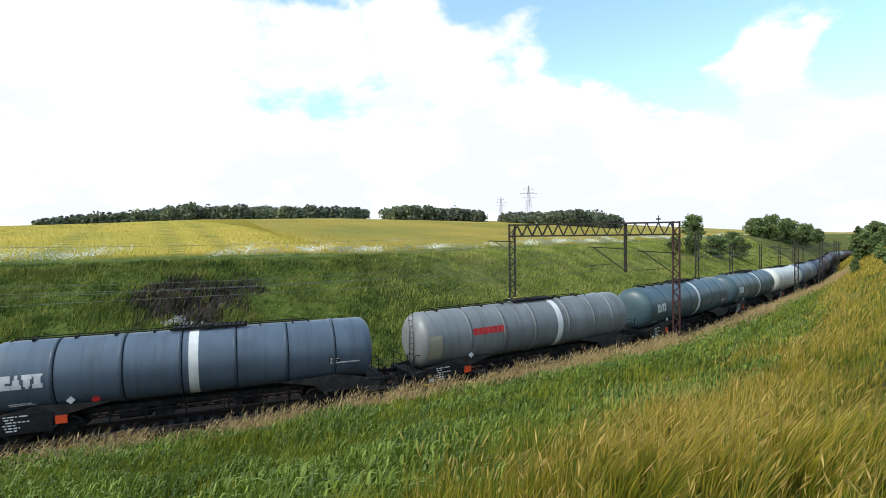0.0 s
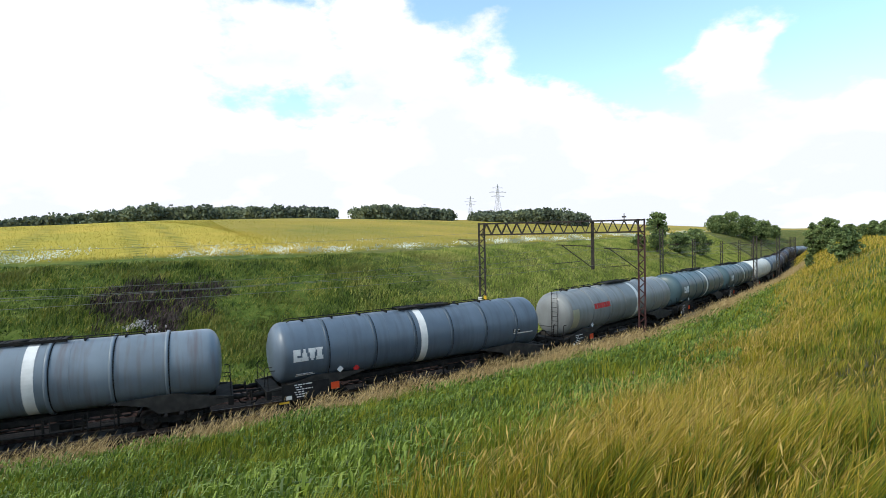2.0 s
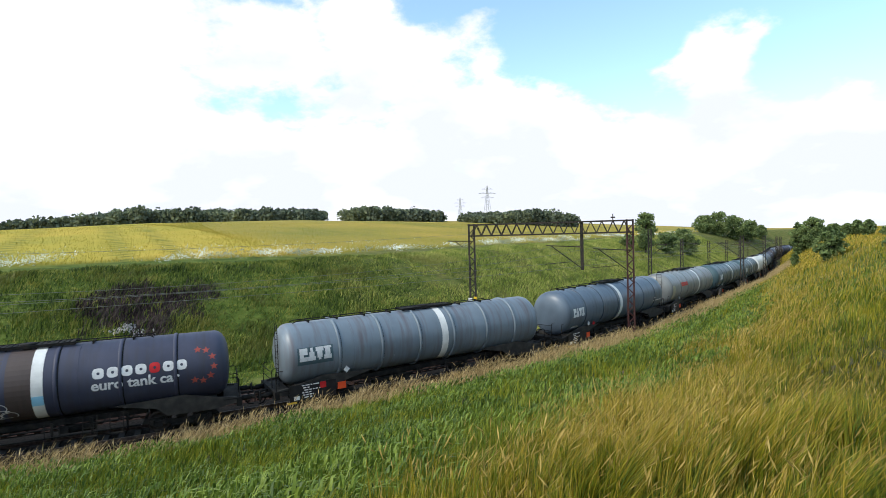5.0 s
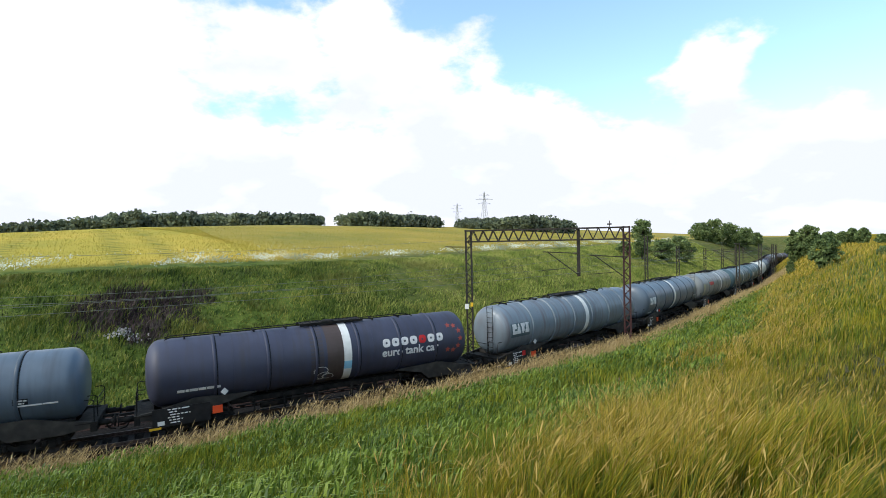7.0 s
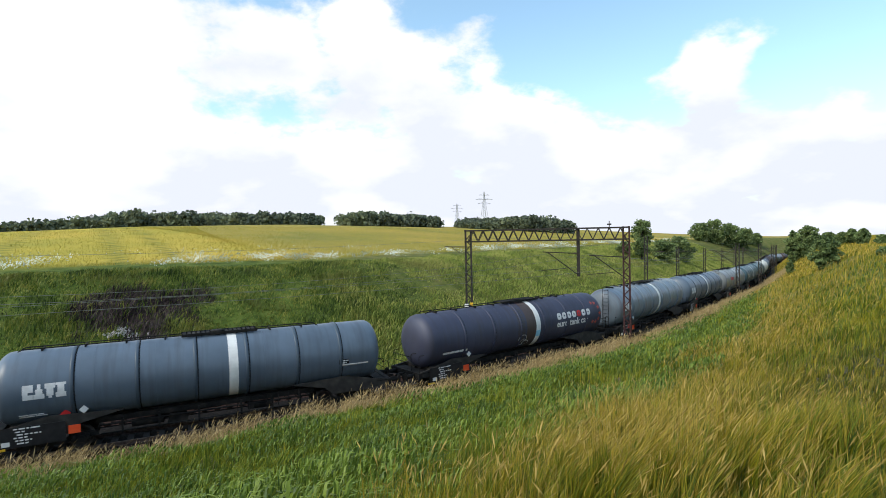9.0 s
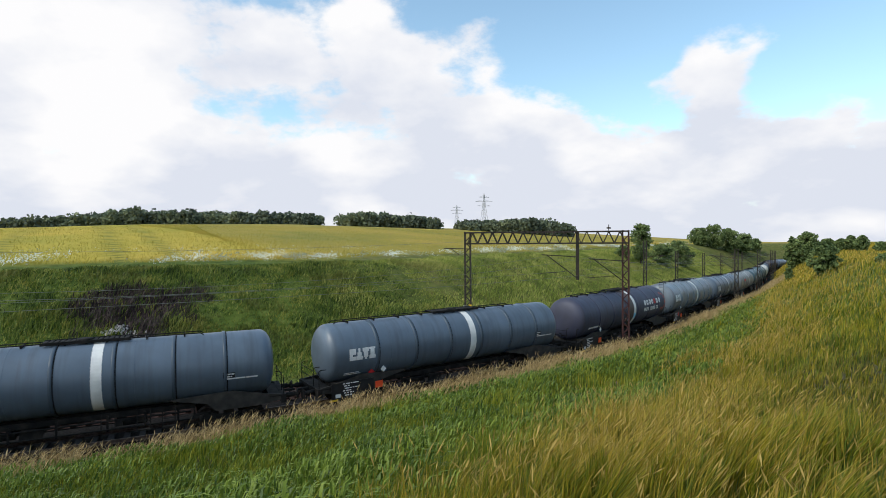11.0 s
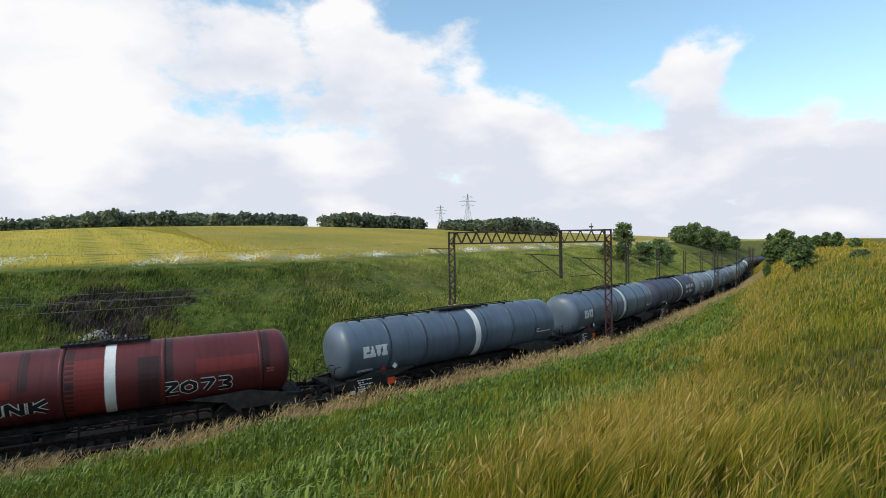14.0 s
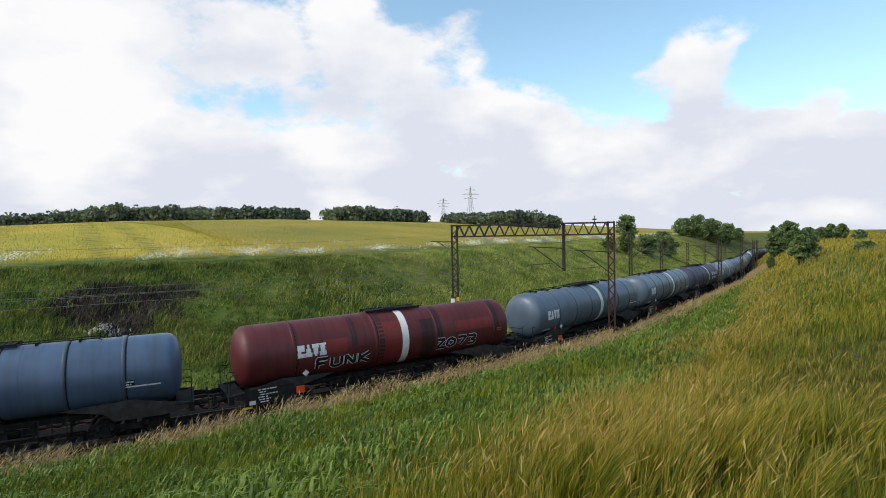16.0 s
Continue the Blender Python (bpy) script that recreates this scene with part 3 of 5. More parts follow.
def bars(parent, x, ang, rows, mat=None, h=0.07, gap=0.05):
    """Lines of small unreadable writing."""
    mat = mat or M_SIGN_W
    for i, cells in enumerate(rows):
        g, cx = Geo(), x
        a = ang - math.degrees(i * (h + gap) / TANK_R)
        for wdt in cells:
            if wdt > 0:
                s = shell_patch(cx, cx + wdt, a, a + math.degrees(h / TANK_R), n=1)
                k = len(g.v)
                g.v += s.v
                g.f += [tuple(k + j for j in f) for f in s.f]
            cx += abs(wdt) + 0.03
        part("stencil_line", g, mat, parent, "small white stencilled writing")


def blob(parent, x, ang, w, h, mat, label):
    """A rounded block of paint with a small eye in it."""
    g, n = Geo(), 20
    for r in (1.0, 0.26):
        for i in range(n):
            a = 2 * math.pi * i / n
            cx, cy = math.copysign(abs(math.cos(a)) ** 0.7, math.cos(a)), math.copysign(abs(math.sin(a)) ** 0.7, math.sin(a))
            g.v.append(on_tank(x + w / 2 * (1 + r * cx), ang + math.degrees(h / 2 * (1 + r * cy) / TANK_R), TANK_R + 0.012))
    g.f = [(i, (i + 1) % n, n + (i + 1) % n, n + i) for i in range(n)]
    part("mark_block", g, mat, parent, label)


CACHE = {}


def cached(key, make):
    if key not in CACHE:
        CACHE[key] = make()
    return CACHE[key]


def tank_shell(mat):
    g = Geo()
    rings = [(X0 + 0.62 * (1 - math.sqrt(max(0, 1 - u ** 3.2))), max(0.02, TANK_R * u)) for u in (0.0, 0.3, 0.55, 0.75, 0.88, 0.95, 0.985, 1.0)]
    mid = [(at_frac(q), TANK_R) for q in np.linspace(0.08, 0.92, 14)]
    right = [(-a, r) for a, r in reversed(rings)]
    g.lathe(rings + mid + right, 48)
    for v in g.v:
        v.z += TANK_Z
    return g.mesh("tank", mat, True)


def ring_mesh(w, h, mat, name="rib"):
    g = Geo()
    n = 48
    for i in range(n):
        a = 2 * math.pi * i / n
        for x, r in ((-w / 2, TANK_R - 0.02), (-w / 2, TANK_R + h * 0.8), (-w / 4, TANK_R + h), (w / 4, TANK_R + h), (w / 2, TANK_R + h * 0.8), (w / 2, TANK_R - 0.02)):
            g.v.append(Vector((x, r * math.cos(a), TANK_Z + r * math.sin(a))))
    for i in range(n):
        j = (i + 1) % n
        g.f += [(i * 6 + k, j * 6 + k, j * 6 + k + 1, i * 6 + k + 1) for k in range(5)]
    return g.mesh(name, mat, True)


def band_mesh(mat):
    g = shell_patch(-0.2, 0.2, -62, 82, TANK_R + 0.012, 24)
    return g.mesh("white_band", mat)


def walkway_mesh():
    g = Geo()
    for x in np.arange(-1.5, 1.51, 0.2):
        g.box(x, x + 0.14, -0.4, 0.4, TANK_Z + TANK_R + 0.10, TANK_Z + TANK_R + 0.13)
    for y in (-0.43, 0.39):
        g.box(-1.55, 1.75, y, y + 0.04, TANK_Z + TANK_R + 0.02, TANK_Z + TANK_R + 0.15)
    return g.mesh("walkway", M_FRAME)


def top_rail_mesh():
    g = Geo()
    for y in (-0.3, 0.3):
        g.path([(at_frac(0.05), y, TANK_Z + TANK_R + 0.02), (at_frac(0.06), y, TANK_Z + TANK_R + 0.09), (at_frac(0.8), y, TANK_Z + TANK_R + 0.09), (at_frac(0.81), y, TANK_Z + TANK_R)], 0.025, 6)
    for q in np.linspace(0.1, 0.76, 8):
        g.box(at_frac(q) - 0.03, at_frac(q) + 0.03, -0.32, 0.32, TANK_Z + TANK_R - 0.03, TANK_Z + TANK_R + 0.08)
    return g.mesh("top_pipe", M_FRAME)


def hatch_mesh():
    g = Geo()
    g.lathe([(TANK_Z + TANK_R - 0.05, 0.28), (TANK_Z + TANK_R + 0.12, 0.28), (TANK_Z + TANK_R + 0.14, 0.32), (TANK_Z + TANK_R + 0.17, 0.32), (TANK_Z + TANK_R + 0.2, 0.2)], 16, "z")
    return g.mesh("hatch", M_FRAME, True)


def saddle_mesh(sign):
    """The tapering side cradle that carries the tank over the bogie."""
    g = Geo()
    e = -X0
    pts = [(e + 0.25, 0.95), (e + 0.25, 1.22), (e - 0.5, 1.30), (e - 1.9, 1.62), (e - 4.6, 1.50), (e - 3.0, 1.16), (e - 2.6, 0.80), (e - 0.9, 0.80)]
    pts = [(sign * x, z) for x, z in pts]
    for y in (-1.28, 1.18):
        g.prism(pts, y, y + 0.1)
    g.box(sign * (e - 2.4) if sign > 0 else -(e - 0.6), sign * (e - 0.6) if sign > 0 else -(e - 2.4), -1.18, 1.18, 0.95, 1.3)
    return g.mesh("saddle", M_SADDLE)


def sole_mesh(sign):
    g = Geo()
    a, b = sorted((sign * (PITCH / 2 - 0.62), sign * (-X0 - 3.0)))
    for y in (-0.55, 0.4):
        g.box(a, b, y, y + 0.15, 0.85, 1.12)
    c, d = sorted((sign * (PITCH / 2 - 0.62), sign * (PITCH / 2 - 0.85)))
    g.box(c, d, -1.35, 1.35, 0.8, 1.2)
    p, q = sorted((sign * (PITCH / 2 - 0.66), sign * (-X0 - 0.3)))
    g.box(p, q, -1.3, 1.3, 1.13, 1.17)
    return g.mesh("headstock", M_FRAME)


def buffer_mesh(sign):
    g = Geo()
    e = PITCH / 2
    g.lathe([(sign * (e - 0.64), 0.12), (sign * (e - 0.25), 0.12), (sign * (e - 0.25), 0.085), (sign * (e - 0.06), 0.085), (sign * (e - 0.05), 0.25), (sign * (e - 0.012), 0.24)], 14)
    return g.mesh("buffer", M_FRAME, True)


def coupler_mesh(sign):
    g = Geo()
    e = PITCH / 2
    g.box(*sorted((sign * (e - 0.7), sign * (e - 0.02))), -0.05, 0.05, 0.98, 1.08)
    g.tube((sign * (e - 0.3), 0, 1.0), (sign * (e - 0.1), 0, 0.72), 0.035)
    g.path([(sign * (e - 0.5), -0.45, 0.95), (sign * (e - 0.3), -0.45, 0.6), (sign * (e - 0.06), -0.45, 0.55)], 0.03)
    return g.mesh("coupler", M_FRAME)


def bogie_frame_mesh():
    g = Geo()
    for y in (-1.05, 0.93):
        g.prism([(-1.55, 0.52), (-1.45, 0.68), (-0.7, 0.72), (-0.35, 0.55), (0.35, 0.55), (0.7, 0.72), (1.45, 0.68), (1.55, 0.52), (1.2, 0.5), (0.75, 0.54), (0.4, 0.34), (-0.4, 0.34), (-0.75, 0.54), (-1.2, 0.5)], y, y + 0.12)
    g.box(-0.22, 0.22, -0.95, 0.95, 0.5, 0.82)
    g.box(-1.5, -1.4, -0.95, 0.95, 0.5, 0.62)
    g.box(1.4, 1.5, -0.95, 0.95, 0.5, 0.62)
    return g.mesh("bogie_frame", M_FRAME)


def axlebox_mesh():
    g = Geo()
    g.box(-0.14, 0.14, -0.065, 0.065, 0.33, 0.58)
    g.box(-0.34, 0.34, -0.05, 0.05, 0.40, 0.46)
    for k in (-0.24, 0.24):
        g.lathe([(0.42, 0.09), (0.64, 0.09)], 8, "z")
        for v in g.v[-16:]:
            v.x += k
    return g.mesh("axlebox", M_FRAME)


def wheelset_mesh():
    g = Geo()
    for s in (-1, 1):
        y = s * 0.75
        g.lathe([(y - s * 0.07, 0.12), (y - s * 0.06, 0.2), (y - s * 0.05, 0.39), (y - s * 0.07, 0.40), (y - s * 0.07, 0.49), (y - s * 0.045, 0.49), (y - s * 0.04, 0.46), (y + s * 0.065, 0.453), (y + s * 0.065, 0.40), (y + s * 0.03, 0.38), (y + s * 0.02, 0.2), (y + s * 0.07, 0.13)], 24, "y")
    g.tube((0, -1.1, 0), (0, 1.1, 0), 0.085, 10)
    # chalk marks on the discs show the turning
    g.box(-0.03, 0.03, -0.84, -0.80, 0.2, 0.36)
    return g.mesh("wheelset", M_WHEEL, True)


def ladder_mesh():
    g = Geo()
    for y in (-0.24, 0.2):
        g.tube((0, y, 1.25), (0, y, TANK_Z + TANK_R + 0.1), 0.02)
    for z in np.arange(1.4, TANK_Z + TANK_R, 0.3):
        g.tube((0, -0.24, z), (0, 0.2, z), 0.014, 5)
    return g.mesh("ladder", M_FRAME)


def valve_mesh():
    g = Geo()
    g.tube((0, -0.9, 0.75), (0, 0.9, 0.75), 0.09, 10)
    g.lathe([(0.62, 0.2), (1.2, 0.2)], 12, "z")
    for y in (-1.0, 0.9):
        g.box(-0.14, 0.14, y, y + 0.1, 0.6, 0.9)
    g.path([(-0.6, -1.25, 1.25), (-0.6, -1.3, 0.6), (-0.1, -1.3, 0.6), (-0.1, -1.25, 1.2)], 0.02)
    return g.mesh("outlet_valve", M_FRAME)


def side_step_mesh():
    g = Geo()
    g.path([(-0.25, -1.2, 1.3), (-0.25, -1.38, 0.45), (0.25, -1.38, 0.45), (0.25, -1.2, 1.3)], 0.022)
    g.box(-0.25, 0.25, -1.5, -1.32, 0.44, 0.47)
    g.tube((-0.25, -1.32, 0.78), (0.25, -1.32, 0.78), 0.015)
    return g.mesh("side_step", M_FRAME)


def brake_mesh():
    g = Geo()
    g.box(-1.1, 0.2, -0.35, 0.3, 0.55, 0.95)
    g.lathe([(0.5, 0.2), (1.7, 0.2)], 12)
    for v in g.v[-24:]:
        v.y += 0.5
        v.z += 0.72
    g.tube((-3.4, -0.5, 0.62), (3.4, -0.5, 0.62), 0.025)
    g.tube((-4.2, 0.2, 0.8), (4.2, 0.2, 0.8), 0.03)
    return g.mesh("brake_gear", M_FRAME)


def sill_mesh():
    """The long sill between the bogies with its hangers, air reservoirs and brake levers."""
    g = Geo()
    for y in (-0.78, 0.66):
        g.box(-4.6, 4.6, y, y + 0.12, 0.92, 1.14)
    g.box(-4.6, 4.6, -0.16, 0.16, 0.78, 1.12)
    for x in (-3.6, -2.2, -0.6, 1.2, 2.6, 3.9):
        g.box(x - 0.05, x + 0.05, -0.8, 0.78, 0.80, 1.0)
        g.box(x - 0.04, x + 0.04, -1.0, -0.94, 0.42, 1.1)
    g.tube((-4.4, -0.97, 0.5), (4.4, -0.97, 0.5), 0.03, 6)
    g.tube((-4.4, -0.97, 0.86), (4.4, -0.97, 0.86), 0.035, 6)
    for x0, x1 in ((-3.3, -2.0), (1.6, 2.7)):
        k = len(g.v)
        g.lathe([(x0, 0.02), (x0 + 0.03, 0.17), (x1 - 0.03, 0.17), (x1, 0.02)], 14)
        for v in g.v[k:]:
            v.y -= 0.6
            v.z += 0.66
    g.prism([(-1.9, 0.45), (-1.1, 0.45), (-1.0, 0.85), (-1.8, 0.9)], -0.9, -0.8)
    return g.mesh("sill", M_FRAME)


def end_rail_mesh(sign):
    """Handrails and posts on the small end platform."""
    g = Geo()
    e = sign * (PITCH / 2 - 0.72)
    for y in (-1.25, -0.5, 1.2):
        g.path([(e, y, 1.15), (e, y, 2.05), (e - sign * 0.1, y, 2.12), (e - sign * 0.35, y, 2.1)], 0.02)
    g.tube((e, -0.5, 1.95), (e, 1.2, 1.95), 0.018)
    g.tube((e, -0.5, 1.6), (e, 1.2, 1.6), 0.018)
    return g.mesh("end_handrail", M_FRAME)


def plate(parent, name, x, z, w, h, mat, label, y=-1.42, diamond=False):
    g = Geo()
    g.box(-w / 2, w / 2, -0.012, 0.012, -h / 2, h / 2)
    return part(name, g, mat, parent, label, m=pose(x, y, z, 0, 45 if diamond else 0, 0))


WHEELS = []


def tank_wagon(label, paint, ribs=(0.172, 0.316, 0.457, 0.592, 0.733, 0.863), rib_paint=None, rib_h=0.045, band=0.555, mark=None, ladder=False, near=True, panel=True, top=True, weld=()):
    w = tagged(new("tank_wagon"), label, "tank wagon", "wagons of the freight train")
    part("tank", cached(("tank", paint.name), lambda: tank_shell(paint)), None, w)
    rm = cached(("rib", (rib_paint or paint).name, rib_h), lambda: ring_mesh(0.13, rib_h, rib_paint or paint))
    # dark ring beside each rib: rib shadow and dirt put into its colour
    dm = cached("shade_grime_line", lambda: ring_mesh(0.06, 0.006, M_FRAME, "shade_grime_line"))
    for q in ribs:
        part("rib", rm, None, w, m=pose(at_frac(q), 0, 0))
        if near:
            part("shade_grime_line", dm, None, w, m=pose(at_frac(q) + 0.085, 0, 0))
    wm = cached(("weld", paint.name), lambda: ring_mesh(0.03, 0.008, paint, "weld_seam"))
    for q in weld:
        part("weld_seam", wm, None, w, m=pose(at_frac(q), 0, 0))
    if band:
        part("white_band", cached("band", lambda: band_mesh(M_WHITE)), None, w, "white painted band round the middle", m=pose(at_frac(band), 0, 0))
    part("walkway", cached("walkway", walkway_mesh), None, w, "narrow grating walkway on top", m=pose(at_frac(0.52), 0, 0))
    part("hatch", cached("hatch", hatch_mesh), None, w, m=pose(at_frac(0.52), 0.0, 0))
    if top:
        part("top_pipe", cached("top_pipe", top_rail_mesh), None, w)
    for sg in (-1, 1):
        part("saddle", cached(("saddle", sg), lambda: saddle_mesh(sg)), None, w, "black tapering tank cradle")
        part("headstock", cached(("sole", sg), lambda: sole_mesh(sg)), None, w)
        part("coupler", cached(("coupler", sg), lambda: coupler_mesh(sg)), None, w)
        part("end_handrail", cached(("end_rail", sg), lambda: end_rail_mesh(sg)), None, w)
        for y in (-0.875, 0.875):
            part("buffer", cached(("buffer", sg), lambda: buffer_mesh(sg)), None, w, m=pose(0, y, 1.02))
        b = new("bogie")
        b.parent = w
        b.matrix_basis = pose(sg * 6.0, 0, 0)
        part("bogie_frame", cached("bogie", bogie_frame_mesh), None, b)
        for x in (-0.9, 0.9):
            for y in (-1.08, 1.08):
                part("axlebox", cached("axlebox", axlebox_mesh), None, b, m=pose(x, y, 0))
        for x in (-0.9, 0.9):
            ws = part("wheelset", cached("wheelset", wheelset_mesh), None, b, m=pose(x, 0, 0.455))
            if near:
                WHEELS.append((ws, x))
    part("outlet_valve", cached("valve", valve_mesh), None, w, m=pose(at_frac(0.6), 0, 0))
    part("sill", cached("sill", sill_mesh), None, w, "sooty long sill with reservoirs and levers")
    part("brake_gear", cached("brake", brake_mesh), None, w, m=pose(at_frac(0.42), 0, 0))
    for q in (0.66, 0.72):
        part("side_step", cached("step", side_step_mesh), None, w, m=pose(at_frac(q), 0, 0))
    if ladder:
        part("ladder", cached("ladder", ladder_mesh), None, w, m=pose(X0 - 0.05, -0.35, 0))
    if panel:
        p = plate(w, "data_panel", at_frac(0.085), 0.98, 2.3, 0.8, M_BLACK, "black data panel with white writing", y=-1.40)
        g = Geo()
        for i, row in enumerate(((0.12, 0.2, 0.08, 0.3), (0.16, 0.1), (0.2, 0.12, 0.09, 0.12, 0.06), (0.1, 0.14, 0.1), (0.09, 0.12, 0.12, 0.05), (0.22, 0.1))):
            cx = -0.55 + 0.05 * (i % 3)
            for c in row:
                g.box(cx, cx + c, -0.018, -0.012, 0.30 - i * 0.115, 0.352 - i * 0.115)
                cx += c + 0.05
        tagged(part("writing", g, M_SIGN_W, p), "small white stencilled writing", kind="stuff")
        g = Geo().box(-0.95, -0.68, -0.018, -0.012, -0.32, -0.14)
        part("white_label", g, M_WHITE, p)
        plate(w, "orange_plate", at_frac(0.175), 1.0, 0.42, 0.34, M_ORANGE, "orange hazard plate")
        plate(w, "hazard_diamond", at_frac(0.195), 1.72, 0.24, 0.24, M_WHITE, "white hazard diamond", diamond=True, y=-1.30)
        plate(w, "brake_pull", at_frac(0.02), 0.55, 0.45, 0.09, M_YELLOW, "yellow brake lever")
    if mark:
        logo_blocks(w, at_frac(mark[0]), mark[1], mark[2], mark[3])
        part("dark_label", shell_patch(at_frac(0.857), at_frac(0.857) + 0.5, -14.5, -5, TANK_R + 0.007, 3), M_BLACK, w, "small black label panel")
        bars(w, at_frac(0.86), -9, ((0.12, 0.12, 0.12), (0.1, 0.12, 0.05), (0.9, 0.5)), h=0.06)
        bars(w, at_frac(0.06), -38, ((0.3, 0.25, 0.2), (0.5, 0.4)), h=0.05)
    return w


GATE = (0.072, -9.0, 1.45, 0.58)
WELD = (0.22, 0.36, 0.64)


def build_train():
    train = {}
    blue = "blue-grey steel tank wagon with white band and block mark"
    for k in (1, 4, 5, 7, 8, 9):
        own = dict(band=0.487, ribs=(0.155, 0.31, 0.452, 0.594, 0.735, 0.872)) if k == 1 else {}
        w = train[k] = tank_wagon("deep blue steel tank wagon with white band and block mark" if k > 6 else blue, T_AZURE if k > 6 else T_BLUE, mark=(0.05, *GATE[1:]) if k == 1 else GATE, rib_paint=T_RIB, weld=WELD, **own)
        plate(w, "hazard_diamond", at_frac(0.25 if k == 1 else 0.155), 1.62, 0.26, 0.26, M_RED, "small red hazard diamond", diamond=True, y=-1.20)
    # pale ribbed wagon with its mark on a dark ground
    w = train[2] = tank_wagon("pale grey ribbed tank wagon with dark mark panel", T_GREY, rib_h=0.085, ladder=True, weld=WELD)
    part("mark_ground", shell_patch(at_frac(0.04), at_frac(0.15), -14, 18, TANK_R + 0.007, 8), T_TEAL, w, "dark painted rectangle behind the mark")
    logo_blocks(w, at_frac(0.046), -7, 1.6, 0.62)
    plate(w, "red_disc", at_frac(0.115), 1.2, 0.3, 0.3, M_RED, "red round sign")
    # navy wagon with lettering and a ring of stars
    w = train[3] = tank_wagon("dark navy tank wagon with white lettering and red stars", T_NAVY, weld=WELD)
    part("rust_belt", shell_patch(at_frac(0.49), at_frac(0.543), -60, 80, TANK_R + 0.004, 18), T_BROWN, w, "rusty brown spill streak")
    part("rust_belt", shell_patch(at_frac(0.44), at_frac(0.48), -60, 80, TANK_R + 0.002, 18), T_SPILL, w, "faint brown spill streak")
    part("blue_mark", shell_patch(at_frac(0.555) - 0.2, at_frac(0.555) + 0.2, -26, -10, TANK_R + 0.016, 4), M_BLUE, w, "pale blue painted stroke")
    for i in range(7):
        x = at_frac(0.672) + i * 0.52
        blob(w, x, 6, 0.42, 0.44, M_RED if i == 4 else M_SIGN_W, "red round mark" if i == 4 else "white rounded block of the owner mark")
    lettering("lettering", "euro tank car", 0.60, at_frac(0.668), -12.0, M_SIGN_W, w, "white words on the tank", bold=0.016)
    for i in range(7):
        a = radians(100 - i * 36)
        star(w, at_frac(0.925) + 0.62 * math.cos(a) * 0.9, 10 + math.degrees(0.72 * math.sin(a) / TANK_R))
    bars(w, at_frac(0.075), -28, ((0.3, 0.14, 0.34, 0.3, 0.3, 0.25),), h=0.13)
    scribble(w, at_frac(0.42), -30, 1.3, 0.55, 5, M_SIGN_W, 0.014)
    # red wagon with painted scrawls
    w = train[6] = tank_wagon("oxide-red tank wagon with graffiti and white band", T_RED, ribs=(0.16, 0.43, 0.66, 0.91), rib_h=0.02, rib_paint=T_RED, band=0.537, mark=None, top=False, weld=(0.35,))
    logo_blocks(w, at_frac(0.168), -5, 1.46, 0.6)
    part("fresh_patch", shell_patch(at_frac(0.74), at_frac(0.90), 2, 26, TANK_R + 0.004, 6), T_RED2, w, "brighter red repainted patch")
    part("fresh_patch", shell_patch(at_frac(0.44), at_frac(0.54), -50, 45, TANK_R + 0.004, 12), T_RED2, w, "brighter red repainted patch")
    part("soot_streak", shell_patch(at_frac(0.60), at_frac(0.65), -55, 40, TANK_R + 0.006, 10), T_SOOT, w, "dark soot streak")
    part("fresh_patch", shell_patch(at_frac(0.25), at_frac(0.33), -4, 22, TANK_R + 0.004, 6), T_RED2, w, "brighter red repainted patch")
    for q, top_, low_ in ((0.15, 70, -20), (0.34, 75, 5), (0.435, 70, -40), (0.66, 80, -30), (0.91, 75, -10)):
        part("soot_streak", shell_patch(at_frac(q) + 0.08, at_frac(q) + 0.38, low_, top_, TANK_R + 0.0055, 12), T_SOOT, w, "dark soot streak")
    for tx, x, an, sz in (("FUNK", at_frac(0.225), -33, 0.74), ("ZO73", at_frac(0.655), -30, 0.72)):
        graffiti(w, tx, x, an, sz)
    bars(w, at_frac(0.925), -4, ((0.16, 0.16), (0.14, 0.14)), M_STAR, h=0.07)
    # dusty wagon ahead, with red letters and a yellowed patch on its end
    w = train[0] = tank_wagon("dusty grey tank wagon with faded red lettering", T_DUSTY, ladder=True, band=0.60, ribs=(0.19, 0.335, 0.476, 0.645, 0.78, 0.885), weld=WELD)
    bars(w, at_frac(0.2), 6, ((0.32, 0.3, 0.3, 0.3, 0.3, 0.3, 0.3),), M_RED, h=0.36)
    part("paint_patch", shell_patch(at_frac(0.03), at_frac(0.075), -35, 15, TANK_R + 0.006, 6), T_PATCH, w, "yellowed square of paint")
    far = {-1: T_TEAL, -2: T_TEAL, -3: T_WHITE, -4: T_BLUE, -5: T_NAVY, -6: T_BROWN}
    for k in range(-1, -15, -1):
        p = far.get(k, (T_BROWN, T_BLUE, T_NAVY)[k % 3])
        label = {"dark_teal_tank_paint": "dark teal tank wagon with white band", "off_white_tank_paint": "off-white tank wagon in a freight train", "blue_grey_tank_paint": "blue-grey tank wagon with white band", "dark_navy_tank_paint": "dark navy tank wagon in a freight train", "rust_brown_tank_paint": "dirty brown tank wagon in a freight train"}[p.name]
        train[k] = tank_wagon(label, p, mark=GATE if k in (-1, -2) else None, near=False, panel=k > -6, weld=())
    return train


